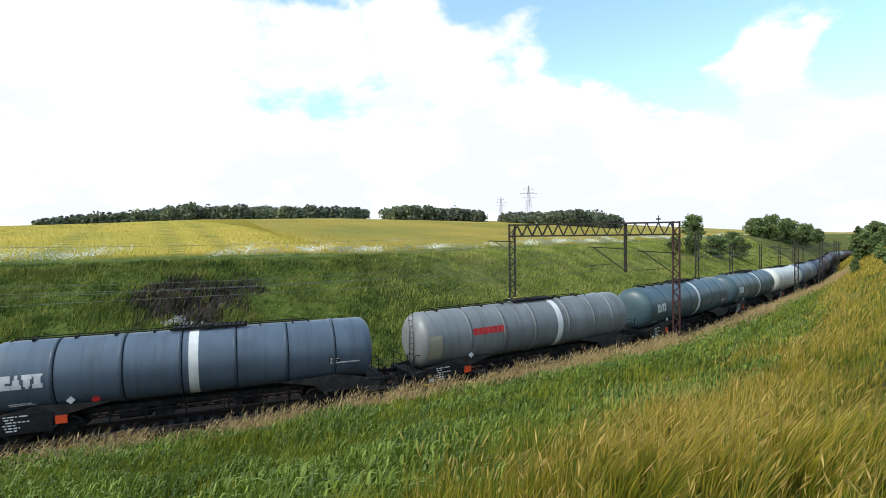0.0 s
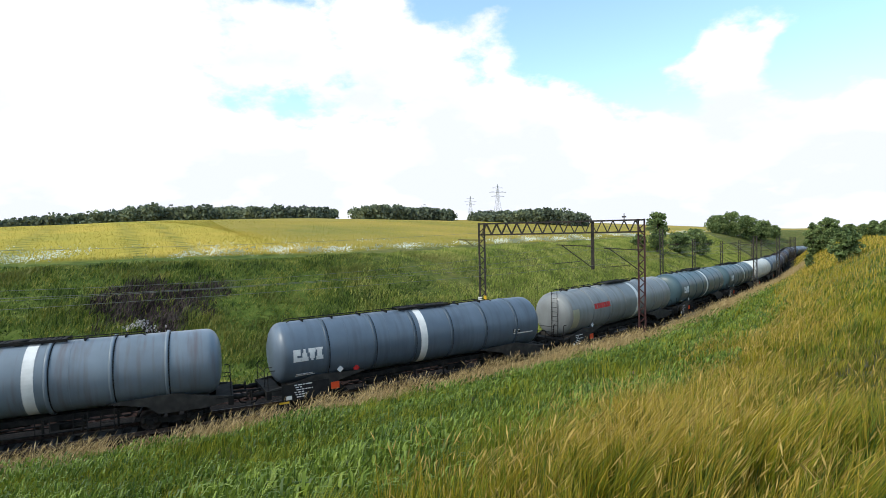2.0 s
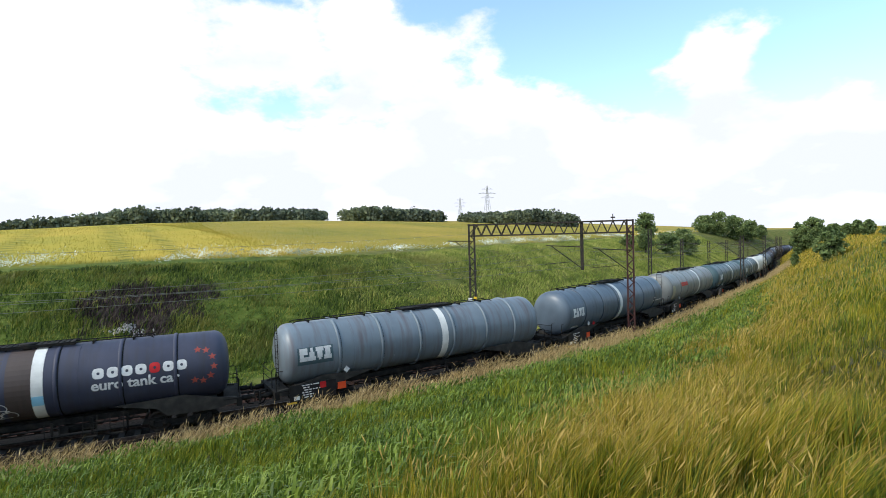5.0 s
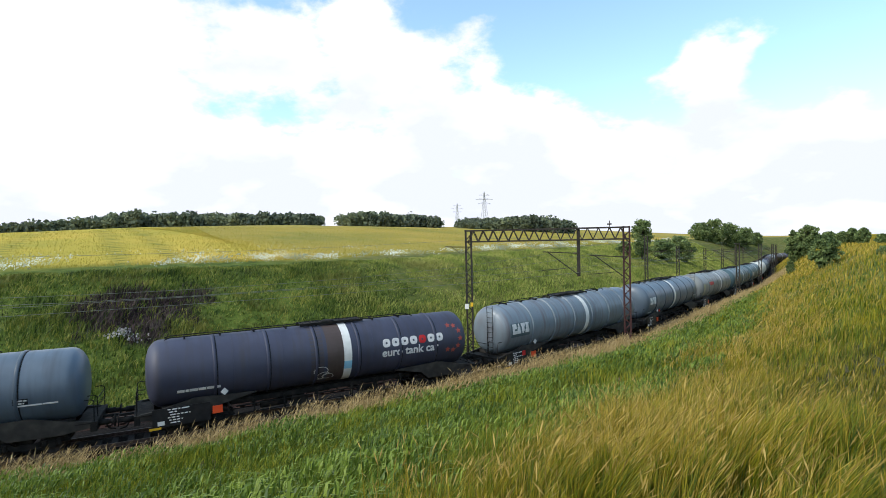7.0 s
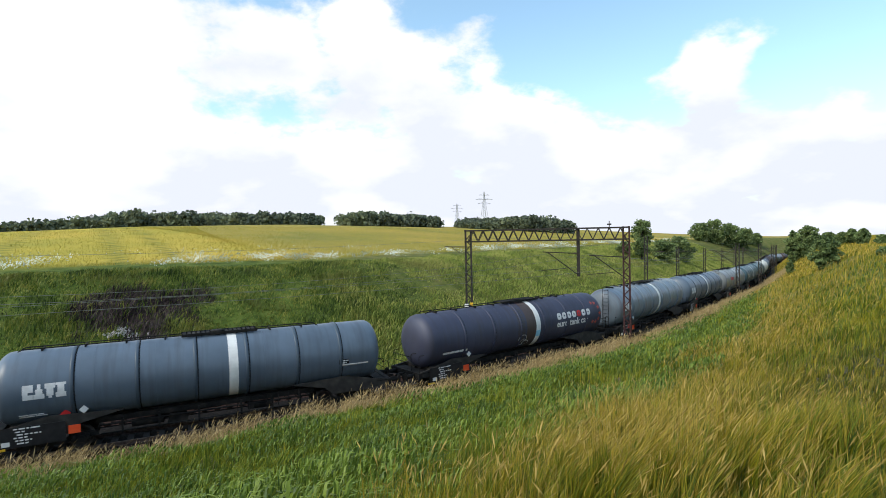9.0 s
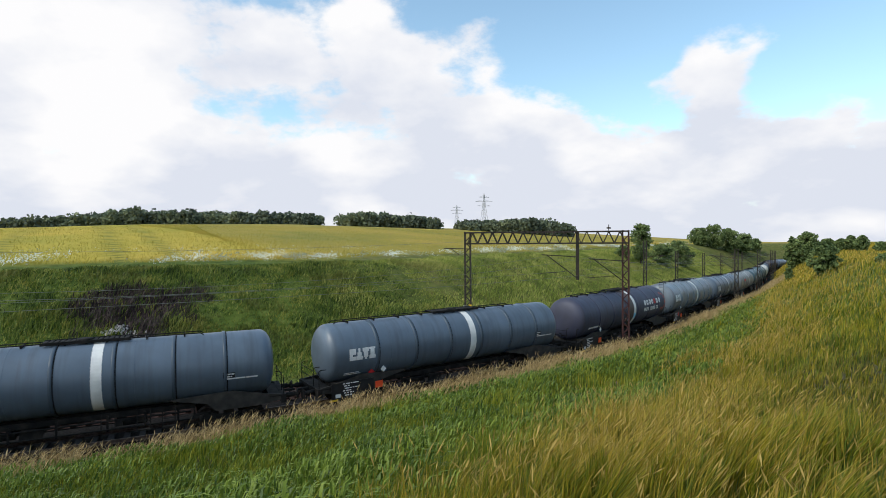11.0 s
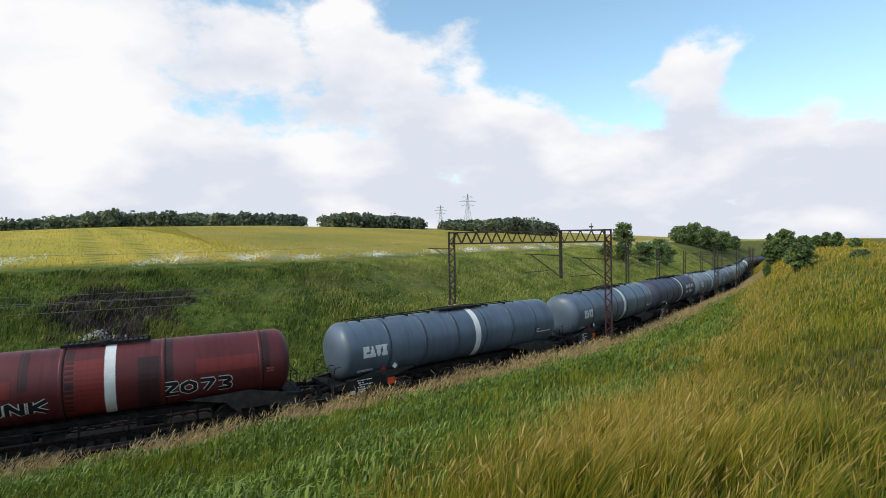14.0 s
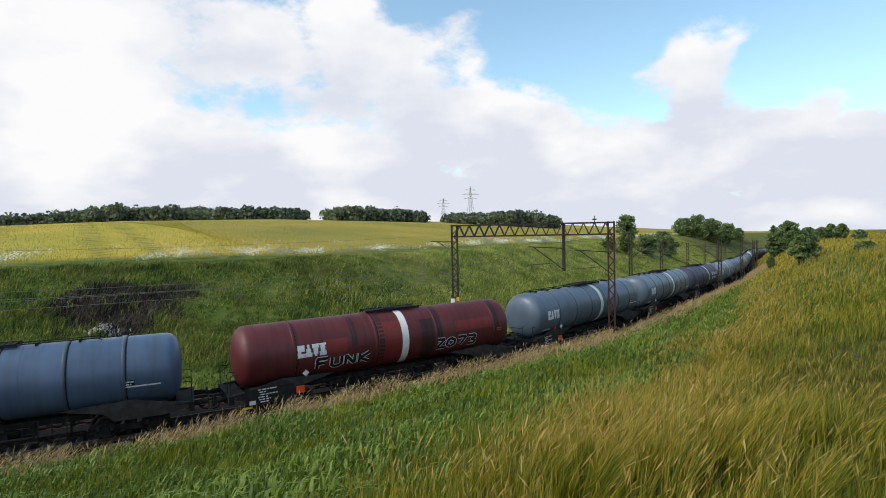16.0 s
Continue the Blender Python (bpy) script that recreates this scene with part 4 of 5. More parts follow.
def star(parent, x, ang):
    g = Geo()
    pts = []
    for i in range(10):
        r = 0.17 if i % 2 == 0 else 0.075
        a = math.pi / 2 + i * math.pi / 5
        pts.append((x + r * math.cos(a), ang + math.degrees(r * math.sin(a) / TANK_R)))
    g.v = [on_tank(px, pa, TANK_R + 0.01) for px, pa in pts] + [on_tank(px, pa, TANK_R - 0.01) for px, pa in pts]
    g.f = [tuple(range(10))] + [(i, (i + 1) % 10, 10 + (i + 1) % 10, 10 + i) for i in range(10)]
    part("star", g, M_STAR, parent, "rust-red printed star")


def ribbon(g, pts, wdt):
    """A painted stroke along places (x, angle) on the shell."""
    k = len(g.v)
    for i, (x, a) in enumerate(pts):
        x0, a0 = pts[max(0, i - 1)]
        x1, a1 = pts[min(len(pts) - 1, i + 1)]
        tx, ty = x1 - x0, (a1 - a0) / 57.3 * TANK_R
        ln = math.hypot(tx, ty) or 1
        nx, ny = -ty / ln * wdt, tx / ln * wdt
        for sg in (-1, 1):
            g.v.append(on_tank(x + sg * nx, a + sg * math.degrees(ny / TANK_R), TANK_R + 0.011))
    g.f += [(k + 2 * i, k + 2 * i + 1, k + 2 * i + 3, k + 2 * i + 2) for i in range(len(pts) - 1)]


def scribble(parent, x, ang, w, h, n, mat, wdt):
    rng = random.Random(5)
    g = Geo()
    for _ in range(n):
        cx, cy = x + rng.random() * w, rng.uniform(-0.5, 0.5) * h
        r = rng.uniform(0.15, 0.4)
        a0, a1 = rng.uniform(0, 6), rng.uniform(2, 5)
        ribbon(g, [(cx + r * math.cos(a0 + a1 * i / 14), ang + math.degrees((cy + 0.7 * r * math.sin(a0 + a1 * i / 14)) / TANK_R)) for i in range(15)], wdt)
    return part("scrawl", g, mat, parent, "thin sprayed scrawl")


STROKES = {
    "F": [[(0.1, 0), (0.1, 1), (0.8, 1)], [(0.1, 0.55), (0.6, 0.55)]],
    "U": [[(0.1, 1), (0.1, 0.2), (0.3, 0), (0.6, 0), (0.8, 0.2), (0.8, 1)]],
    "N": [[(0.1, 0), (0.1, 1), (0.75, 0), (0.75, 1)]],
    "K": [[(0.1, 0), (0.1, 1)], [(0.8, 1), (0.15, 0.5), (0.8, 0)]],
    "Z": [[(0.05, 1), (0.85, 1), (0.1, 0), (0.9, 0)]],
    "O": [[(0.45, 1), (0.1, 0.75), (0.1, 0.25), (0.45, 0), (0.8, 0.25), (0.8, 0.75), (0.45, 1)]],
    "7": [[(0.1, 1), (0.85, 1), (0.35, 0)]],
    "3": [[(0.1, 1), (0.7, 1), (0.8, 0.75), (0.4, 0.55), (0.8, 0.3), (0.7, 0), (0.1, 0)]],
}


def graffiti(parent, text, x, ang, size):
    """Sprayed letters: a dark fat stroke with a pale edge round it."""
    for wdt, mat, lift, name in ((size * 0.165, M_SIGN_W, 0.0, "spray_outline"), (size * 0.11, M_BLACK, 0.006, "spray_fill")):
        g = Geo()
        for i, ch in enumerate(text):
            for st in STROKES[ch]:
                pts = []
                for (ax, ay), (bx, by) in zip(st, st[1:]):
                    for j in range(5):
                        t = j / 4
                        pts.append((x + (i * 1.02 + ax + (bx - ax) * t) * size, ang + math.degrees((ay + (by - ay) * t) * size * 0.72 / TANK_R)))
                ribbon(g, pts, wdt)
        for v in g.v:
            v.y -= lift
        part(name, g, mat, parent, "white sprayed outline" if lift == 0 else "black sprayed letter fill")


TRAIN = build_train()


# ---- overhead line ----
def mast(s, d, h, paint, label, base=-0.9, w=0.36):
    """A lattice mast: two channels, zigzag bracing, base and cap."""
    top = tagged(new("catenary_mast"), label, "mast", "masts along the line")
    p = on_line(s, d)
    top.matrix_basis = pose(p.x, p.y, p.z, 0, 0, math.degrees(heading(s)))
    for sg in (-1, 1):
        g = Geo()
        g.box(-0.1, 0.1, sg * w / 2 - 0.045, sg * w / 2 + 0.045, base, h)
        g.box(-0.06, -0.045, sg * w / 2 - 0.055, sg * w / 2 + 0.02, base, h)
        part("channel", g, paint, top)
    z, sg = base + 0.3, 1
    bm = cached(("brace", paint.name, w), lambda: Geo().tube((0, -w / 2, -0.25), (0, w / 2, 0.25), 0.04, 5).mesh("brace", paint))
    while z < h - 0.3:
        part("brace", bm, None, top, m=pose(0.0, 0, z, 0, 0, 0 if sg > 0 else 180))
        z, sg = z + 0.5, -sg
    part("cap", Geo().box(-0.1, 0.1, -w / 2 - 0.06, w / 2 + 0.06, h, h + 0.06), paint, top)
    return top


def cantilever(parent, y0, sg, z):
    """A hinged bracket with its insulators and steady arm; reaches along local y."""
    arm = new("bracket")
    arm.parent = parent
    arm.matrix_basis = pose(0, y0, z)
    part("tube", Geo().tube((0, 0, 1.55), (0, sg * 2.7, 1.75), 0.035), M_STEEL, arm)
    part("strut", Geo().tube((0, 0, 0.0), (0, sg * 2.3, 1.7), 0.035), M_STEEL, arm)
    part("steady_arm", Geo().tube((0, sg * 1.1, 0.55), (0, sg * 3.0, 0.45), 0.022), M_STEEL, arm)
    for k, z2 in enumerate((1.56, 0.02)):
        g = Geo()
        for i in range(5):
            g.lathe([(sg * (0.15 + i * 0.07) - 0.02, 0.04), (sg * (0.15 + i * 0.07), 0.075), (sg * (0.15 + i * 0.07) + 0.02, 0.04)], 10, "y")
        for v in g.v:
            v.z += z2
        part("insulator", g, M_CERAMIC, arm, "brown ribbed ceramic insulator")
    return arm


def portal():
    top = tagged(new("catenary_portal"), "dark lattice steel portal spanning two railway tracks", "portal")
    p = on_line(PORTAL_S, 0)
    q = on_line(PORTAL_S - 6.5, -7.0)
    r = on_line(PORTAL_S, 2.8)
    mid, ang = (q + r) / 2, math.degrees(math.atan2(r.y - q.y, r.x - q.x))
    top.matrix_basis = pose(mid.x, mid.y, 0, 0, 0, ang)
    half = (Vector((r.x, r.y)) - Vector((q.x, q.y))).length / 2
    H = 9.05
    for sg, paint in ((-1, M_STEEL), (1, M_MAROON)):
        x = sg * half
        m = new("mast")
        m.parent = top
        tagged(m, "lattice mast with maroon flaking paint" if sg > 0 else "lattice mast of dark rusted steel")
        for k in (-1, 1):
            part("channel", Geo().box(x + k * 0.21 - 0.055, x + k * 0.21 + 0.055, -0.11, 0.11, -1.2, H + 0.08), paint, m)
        z, k = -0.9, 1
        while z < H - 0.3:
            part("brace", Geo().tube((x - k * 0.2, -0.06, z), (x + k * 0.2, -0.06, z + 0.42), 0.042, 5), paint, m)
            z, k = z + 0.42, -k
    for z, nm in ((H, "top_chord"), (H - 0.85, "bottom_chord")):
        for y in (-0.22, 0.22):
            part(nm, Geo().box(-half - 0.25, half + 0.25, y - 0.055, y + 0.055, z - 0.055, z + 0.055), M_STEEL, top)
    n = 30
    for i in range(n):
        a, b = -half + 2 * half * i / n, -half + 2 * half * (i + 1) / n
        z0, z1 = (H - 0.85, H) if i % 2 == 0 else (H, H - 0.85)
        for y in (-0.22, 0.22):
            part("diagonal", Geo().tube((a, y, z0), (b, y, z1), 0.036, 5), M_STEEL, top)
    # hanging post between the tracks
    dx = half * 0.42
    part("drop_post", Geo().box(dx - 0.12, dx + 0.12, -0.12, 0.12, 5.5, H), M_STEEL, top)
    for xx, sg, z in ((dx, -1, 5.6), (half, -1, 5.3)):
        arm = new("bracket")
        arm.parent = top
        arm.matrix_basis = pose(xx, -0.1, z)
        part("tube", Geo().tube((0, 0, 1.6), (sg * 2.6, 0, 1.75), 0.04), M_STEEL, arm)
        part("strut", Geo().tube((0, 0, 0.0), (sg * 2.2, 0, 1.7), 0.04), M_STEEL, arm)
        part("steady_arm", Geo().tube((sg * 0.9, 0, 0.5), (sg * 2.7, 0, 0.35), 0.024), M_STEEL, arm)
        g = Geo()
        for i in range(5):
            g.lathe([(sg * (0.1 + i * 0.07) - 0.02, 0.045), (sg * (0.1 + i * 0.07), 0.085), (sg * (0.1 + i * 0.07) + 0.02, 0.045)], 10)
        for v in g.v:
            v.z += 1.62
        part("insulator", g, M_CERAMIC, arm, "brown ribbed ceramic insulator")
    arm = new("bracket")
    arm.parent = top
    arm.matrix_basis = pose(-half, 0, 6.6)
    part("tube", Geo().tube((0, 0, 1.2), (-1.9, 0, 1.25), 0.04), M_STEEL, arm)
    part("strut", Geo().tube((-1.3, 0, 1.2), (-0.7, 0, 0.75), 0.03), M_STEEL, arm)
    part("number_plate", Geo().box(-half - 0.35, -half - 0.05, -0.16, -0.1, 3.0, 3.4), M_WHITE, top, "white sign plate with plain face")
    part("number_plate", Geo().box(-half + 0.1, -half + 0.3, -0.16, -0.1, 3.2, 3.5), M_YELLOW, top, "small yellow sign plate")
    part("finial", Geo().tube((half * 0.8, 0, H), (half * 0.8, 0, H + 0.5), 0.03).box(half * 0.8 - 0.15, half * 0.8 + 0.15, -0.05, 0.05, H + 0.2, H + 0.3), M_STEEL, top)


PORTAL_S = 3.0
portal()
for s, h in ((35.5, 8.6), (51.5, 7.3), (73.5, 7.0), (99.0, 7.0), (135.0, 7.0), (175.0, 7.0), (220.0, 7.0)):
    mm = mast(s, -7.0, h, M_STEEL, "dark steel lattice mast beside the far track")
    cantilever(mm, 0.15, -1, 5.0)
for s, h in ((40.0, 7.6), (62.0, 7.6), (92.0, 7.6), (130.0, 7.6), (170.0, 7.6)):
    mm = mast(s, 2.9, h, M_STEEL, "dark steel lattice mast beside the train")
    cantilever(mm, 0.15, 1, 5.0)


def wires():
    for off, nm in ((0.0, "near"), (-4.0, "far")):
        sup = [-110, -53, 3, 40, 92, 130, 170, 220, 300]
        top = tagged(new("overhead_wire"), "thin overhead contact and carrier wires above a track", "wire", "overhead wires")
        msg, con = [], []
        for a, b in zip(sup, sup[1:]):
            for i in range(12):
                t = i / 12
                s = a + (b - a) * t
                msg.append(on_line(s, off, 6.95 - 0.9 * 4 * t * (1 - t)))
                con.append(on_line(s, off + 0.2 * math.sin(s / 12), 5.65))
        part("carrier_wire", Geo().path(msg, 0.009, 4), M_WIRE, top)
        part("contact_wire", Geo().path(con, 0.009, 4), M_WIRE, top)
        for i in range(6, len(con) - 40, 6):
            part("dropper", Geo().tube(msg[i], con[i], 0.006, 3), M_WIRE, top)
    top = tagged(new("feeder_wire"), "thin feeder wire on the outer side of the masts", "wire", "overhead wires")
    pts = [on_line(s, -8.7, 8.3 - 0.35 * abs(math.sin((s - 3) / 56 * math.pi))) for s in range(-110, 220, 4)]
    part("wire", Geo().path(pts, 0.009, 4), M_WIRE, top)


wires()


# ---- plants ----
def at_ground(x, y):
    return float(ground(np.array([x]), np.array([y]))[0])


def blade_mesh(name, P, H, W, lean, mat, la=None, curve=1.0, seed=1):
    """Bent tapering blades: P feet, H heights, W widths; lean is how far the tip hangs over."""
    rng = np.random.RandomState(seed)
    n = len(P)
    az = rng.rand(n) * 2 * np.pi
    fx, fy = np.cos(az), np.sin(az)
    wind = np.array([0.45, 0.1])
    la = rng.rand(n) * 2 * np.pi if la is None else la + rng.randn(n) * 0.7
    lx = lean * H * (0.55 * np.cos(la) + wind[0]) * (0.4 + 0.8 * rng.rand(n))
    ly = lean * H * (0.55 * np.sin(la) + wind[1]) * (0.4 + 0.8 * rng.rand(n))
    V = np.empty((n, 5, 3))
    for k, (t, w) in enumerate(((0, 1), (0, -1), (0.55, 0.8), (0.55, -0.8), (1.0, 0))):
        c = t ** 2 * curve
        V[:, k, 0] = P[:, 0] + lx * c + fx * W * w * 0.5
        V[:, k, 1] = P[:, 1] + ly * c + fy * W * w * 0.5
        V[:, k, 2] = P[:, 2] + H * (t - 0.25 * lean * t * t) - (0.05 if t == 0 else 0)
    b = np.arange(n)[:, None] * 5
    T = np.concatenate([b + np.array([[0, 1, 3]]), b + np.array([[0, 3, 2]]), b + np.array([[2, 3, 4]])])
    verts = V.reshape(-1, 3)
    obs = tri_mesh(name, verts, T, mat)
    tips = V[:, 4]
    return obs, tips, np.stack([lx, ly], 1)


def head_mesh(name, tips, dirs, size, mat, seed=3):
    """Slender seed heads that hang on from the stalk tips."""
    rng = np.random.RandomState(seed)
    n = len(tips)
    L = size * (0.6 + 0.8 * rng.rand(n))
    dn = dirs / (np.linalg.norm(dirs, axis=1)[:, None] + 1e-6)
    az = rng.rand(n) * 2 * np.pi
    V = np.empty((n, 4, 3))
    up = 0.5 + 0.4 * rng.rand(n)
    ax = np.stack([dn[:, 0] * (1 - up * 0.4), dn[:, 1] * (1 - up * 0.4), up], 1)
    sd = np.stack([np.cos(az), np.sin(az), 0 * az], 1) * (L * 0.05)[:, None]
    V[:, 0] = tips - ax * (L * 0.35)[:, None]
    V[:, 1] = tips + ax * (L * 0.1)[:, None] + sd
    V[:, 2] = tips + ax * (L * 0.1)[:, None] - sd
    V[:, 3] = tips + ax * (L * 0.65)[:, None]
    b = np.arange(n)[:, None] * 4
    T = np.concatenate([b + np.array([[0, 1, 2]]), b + np.array([[1, 3, 2]])])
    return tri_mesh(name, V.reshape(-1, 3), T, mat)


CESS_S, CESS_D = [-40, -29, -20], [3.9, 3.3, 2.3]


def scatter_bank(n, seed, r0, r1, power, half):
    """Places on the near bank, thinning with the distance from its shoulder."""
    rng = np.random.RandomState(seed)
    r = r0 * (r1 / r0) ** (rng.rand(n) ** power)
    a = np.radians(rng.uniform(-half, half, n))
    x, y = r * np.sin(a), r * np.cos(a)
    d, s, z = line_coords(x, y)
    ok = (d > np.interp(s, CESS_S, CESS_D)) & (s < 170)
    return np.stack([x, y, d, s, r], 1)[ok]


DRIFT_S, DRIFT_U = [-34, -27, -23, -19, -11, 0, 20, 60], [1.4, 1.12, 0.92, 0.74, 0.585, 0.48, 0.42, 0.36]


def drift_depth(x, y, d, s):
    """How far up the bank a place lies past the lower rim of the dry drifts, as a share of the bank's breadth."""
    u = (d - 2.7) / (np.interp(s, NEAR_S, NEAR_D) - 2.7)
    return u - np.interp(s, DRIFT_S, DRIFT_U) + waves(x, y, 4, 41) * 0.09


def bank_grass():
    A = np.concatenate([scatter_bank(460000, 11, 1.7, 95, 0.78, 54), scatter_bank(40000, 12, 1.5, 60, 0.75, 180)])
    x, y, d, s, r = A.T
    rng = np.random.RandomState(5)
    n = len(x)
    far = np.clip(r / 9, 1, 5)
    # tussocks on a warped net: blades draw together, share their height, lean and ripeness
    table = rng.rand(8192, 5)
    wx, wy = x + waves(x, y, 1.3, 45, 2) * 0.8, y + waves(x, y, 1.3, 46, 2) * 0.8
    cell = 0.30 * np.exp2(np.round(np.log2(far) * 0.6))
    iu, iv = np.floor(wx / cell).astype(int), np.floor(wy / cell).astype(int)
    t1, t2, t3, t4, t5 = table[(iu * 7321 + iv * 1817 + np.round(cell * 10).astype(int) * 17) % 8192].T
    x, y = x + ((iu + 0.2 + 0.6 * t1) * cell - wx) * 0.4, y + ((iv + 0.2 + 0.6 * t2) * cell - wy) * 0.4
    z = ground(x, y)
    dep = drift_depth(x, y, d, s)
    fringe = 1 - smooth((d - 3.2) / 1.6)
    inside = smooth((dep + 0.06) / 0.10)
    band = smooth((dep + 0.03) / 0.05) * (1 - smooth((dep - 0.08) / 0.14))
    clump = smooth((waves(x, y, 2.6, 42) - 0.02) / 0.4)
    # trodden path; the same mask lays the corner's painted-in shade
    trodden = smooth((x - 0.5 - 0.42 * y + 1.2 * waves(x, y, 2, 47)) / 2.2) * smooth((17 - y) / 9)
    dry = inside * np.clip(0.01 + 0.26 * band + 0.11 * clump + 0.26 * smooth((s + 4) / 16), 0, 0.5) * (0.35 + 0.65 * smooth((r - 2.5) / 4))
    dry = np.where(d < 5, np.maximum(dry, fringe * 0.7), dry) * (1 - 0.93 * trodden)
    is_straw = rng.rand(n) < dry * (0.2 + 1.6 * t4)
    keep = rng.rand(n) > trodden * 0.08
    P = np.stack([x, y, z], 1)
    tall = (0.85 + 0.35 * waves(x, y, 3.5, 51)) * (1 - 0.55 * trodden) * (0.6 + 0.8 * t3)
    Hh = np.where(is_straw, 0.66, 0.46) * tall * (0.45 + 0.85 * rng.rand(n))
    Hh = np.where(~is_straw, Hh * (0.45 + 0.55 * smooth((d - 3.5) / 4)), Hh)
    Hh = np.where((d < 5.0) & is_straw, 0.75 * (0.55 + 0.6 * rng.rand(n)), Hh)
    la = t5 * 2 * np.pi
    yellow = rng.rand(n) < inside * (0.5 + 0.5 * t4) + 0.4 * t3 * smooth((waves(x, y, 2.2, 48) + 0.3) / 0.6)
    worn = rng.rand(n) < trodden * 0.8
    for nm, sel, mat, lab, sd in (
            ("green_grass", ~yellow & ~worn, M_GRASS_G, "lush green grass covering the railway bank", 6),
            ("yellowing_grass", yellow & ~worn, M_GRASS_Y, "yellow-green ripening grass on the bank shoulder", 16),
            ("trodden_grass", worn, M_GRASS_T, "short brownish trodden grass on the shoulder, corner shade in its colour", 17)):
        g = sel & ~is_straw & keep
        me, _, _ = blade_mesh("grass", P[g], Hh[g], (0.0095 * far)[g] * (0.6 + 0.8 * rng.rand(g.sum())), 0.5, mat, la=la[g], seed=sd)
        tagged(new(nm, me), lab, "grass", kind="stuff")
    q = is_straw & keep
    me, tips, dirs = blade_mesh("straw", P[q], Hh[q], (0.0052 * far)[q] * (0.6 + 0.8 * rng.rand(q.sum())), 0.55, M_GRASS_S, la=la[q], seed=7)
    tagged(new("straw_grass", me), "tall dry straw-coloured grass bent by the wind", "grass", kind="stuff")
    k = rng.rand(q.sum()) < 0.7
    me = head_mesh("seed_heads", tips[k], dirs[k], 0.085 * np.clip(far[q][k], 1, 3.2), M_SEED)
    tagged(new("grass_seed_heads", me), "feathery beige seed heads on tall grass", "grass", kind="stuff")
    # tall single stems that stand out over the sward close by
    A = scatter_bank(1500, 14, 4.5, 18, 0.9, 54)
    x, y, d, s, r = A.T
    ok = (drift_depth(x, y, d, s) > -0.05) & (x + 0.4 < 0.40 * y)
    x, y, r = x[ok], y[ok], r[ok]
    m = len(x)
    P = np.stack([x, y, ground(x, y)], 1)
    me, tips, dirs = blade_mesh("stems", P, 0.6 + 0.35 * rng.rand(m), 0.004 + 0.0005 * r, 0.75, M_GRASS_S, seed=18)
    tagged(new("tall_stems", me), "single tall dry grass stems over the sward", "grass", kind="stuff")
    me = head_mesh("stem_heads", tips, dirs, 0.13 + 0.05 * rng.rand(m), M_SEED, seed=19)
    tagged(new("stem_seed_heads", me), "long drooping beige seed heads", "grass", kind="stuff")


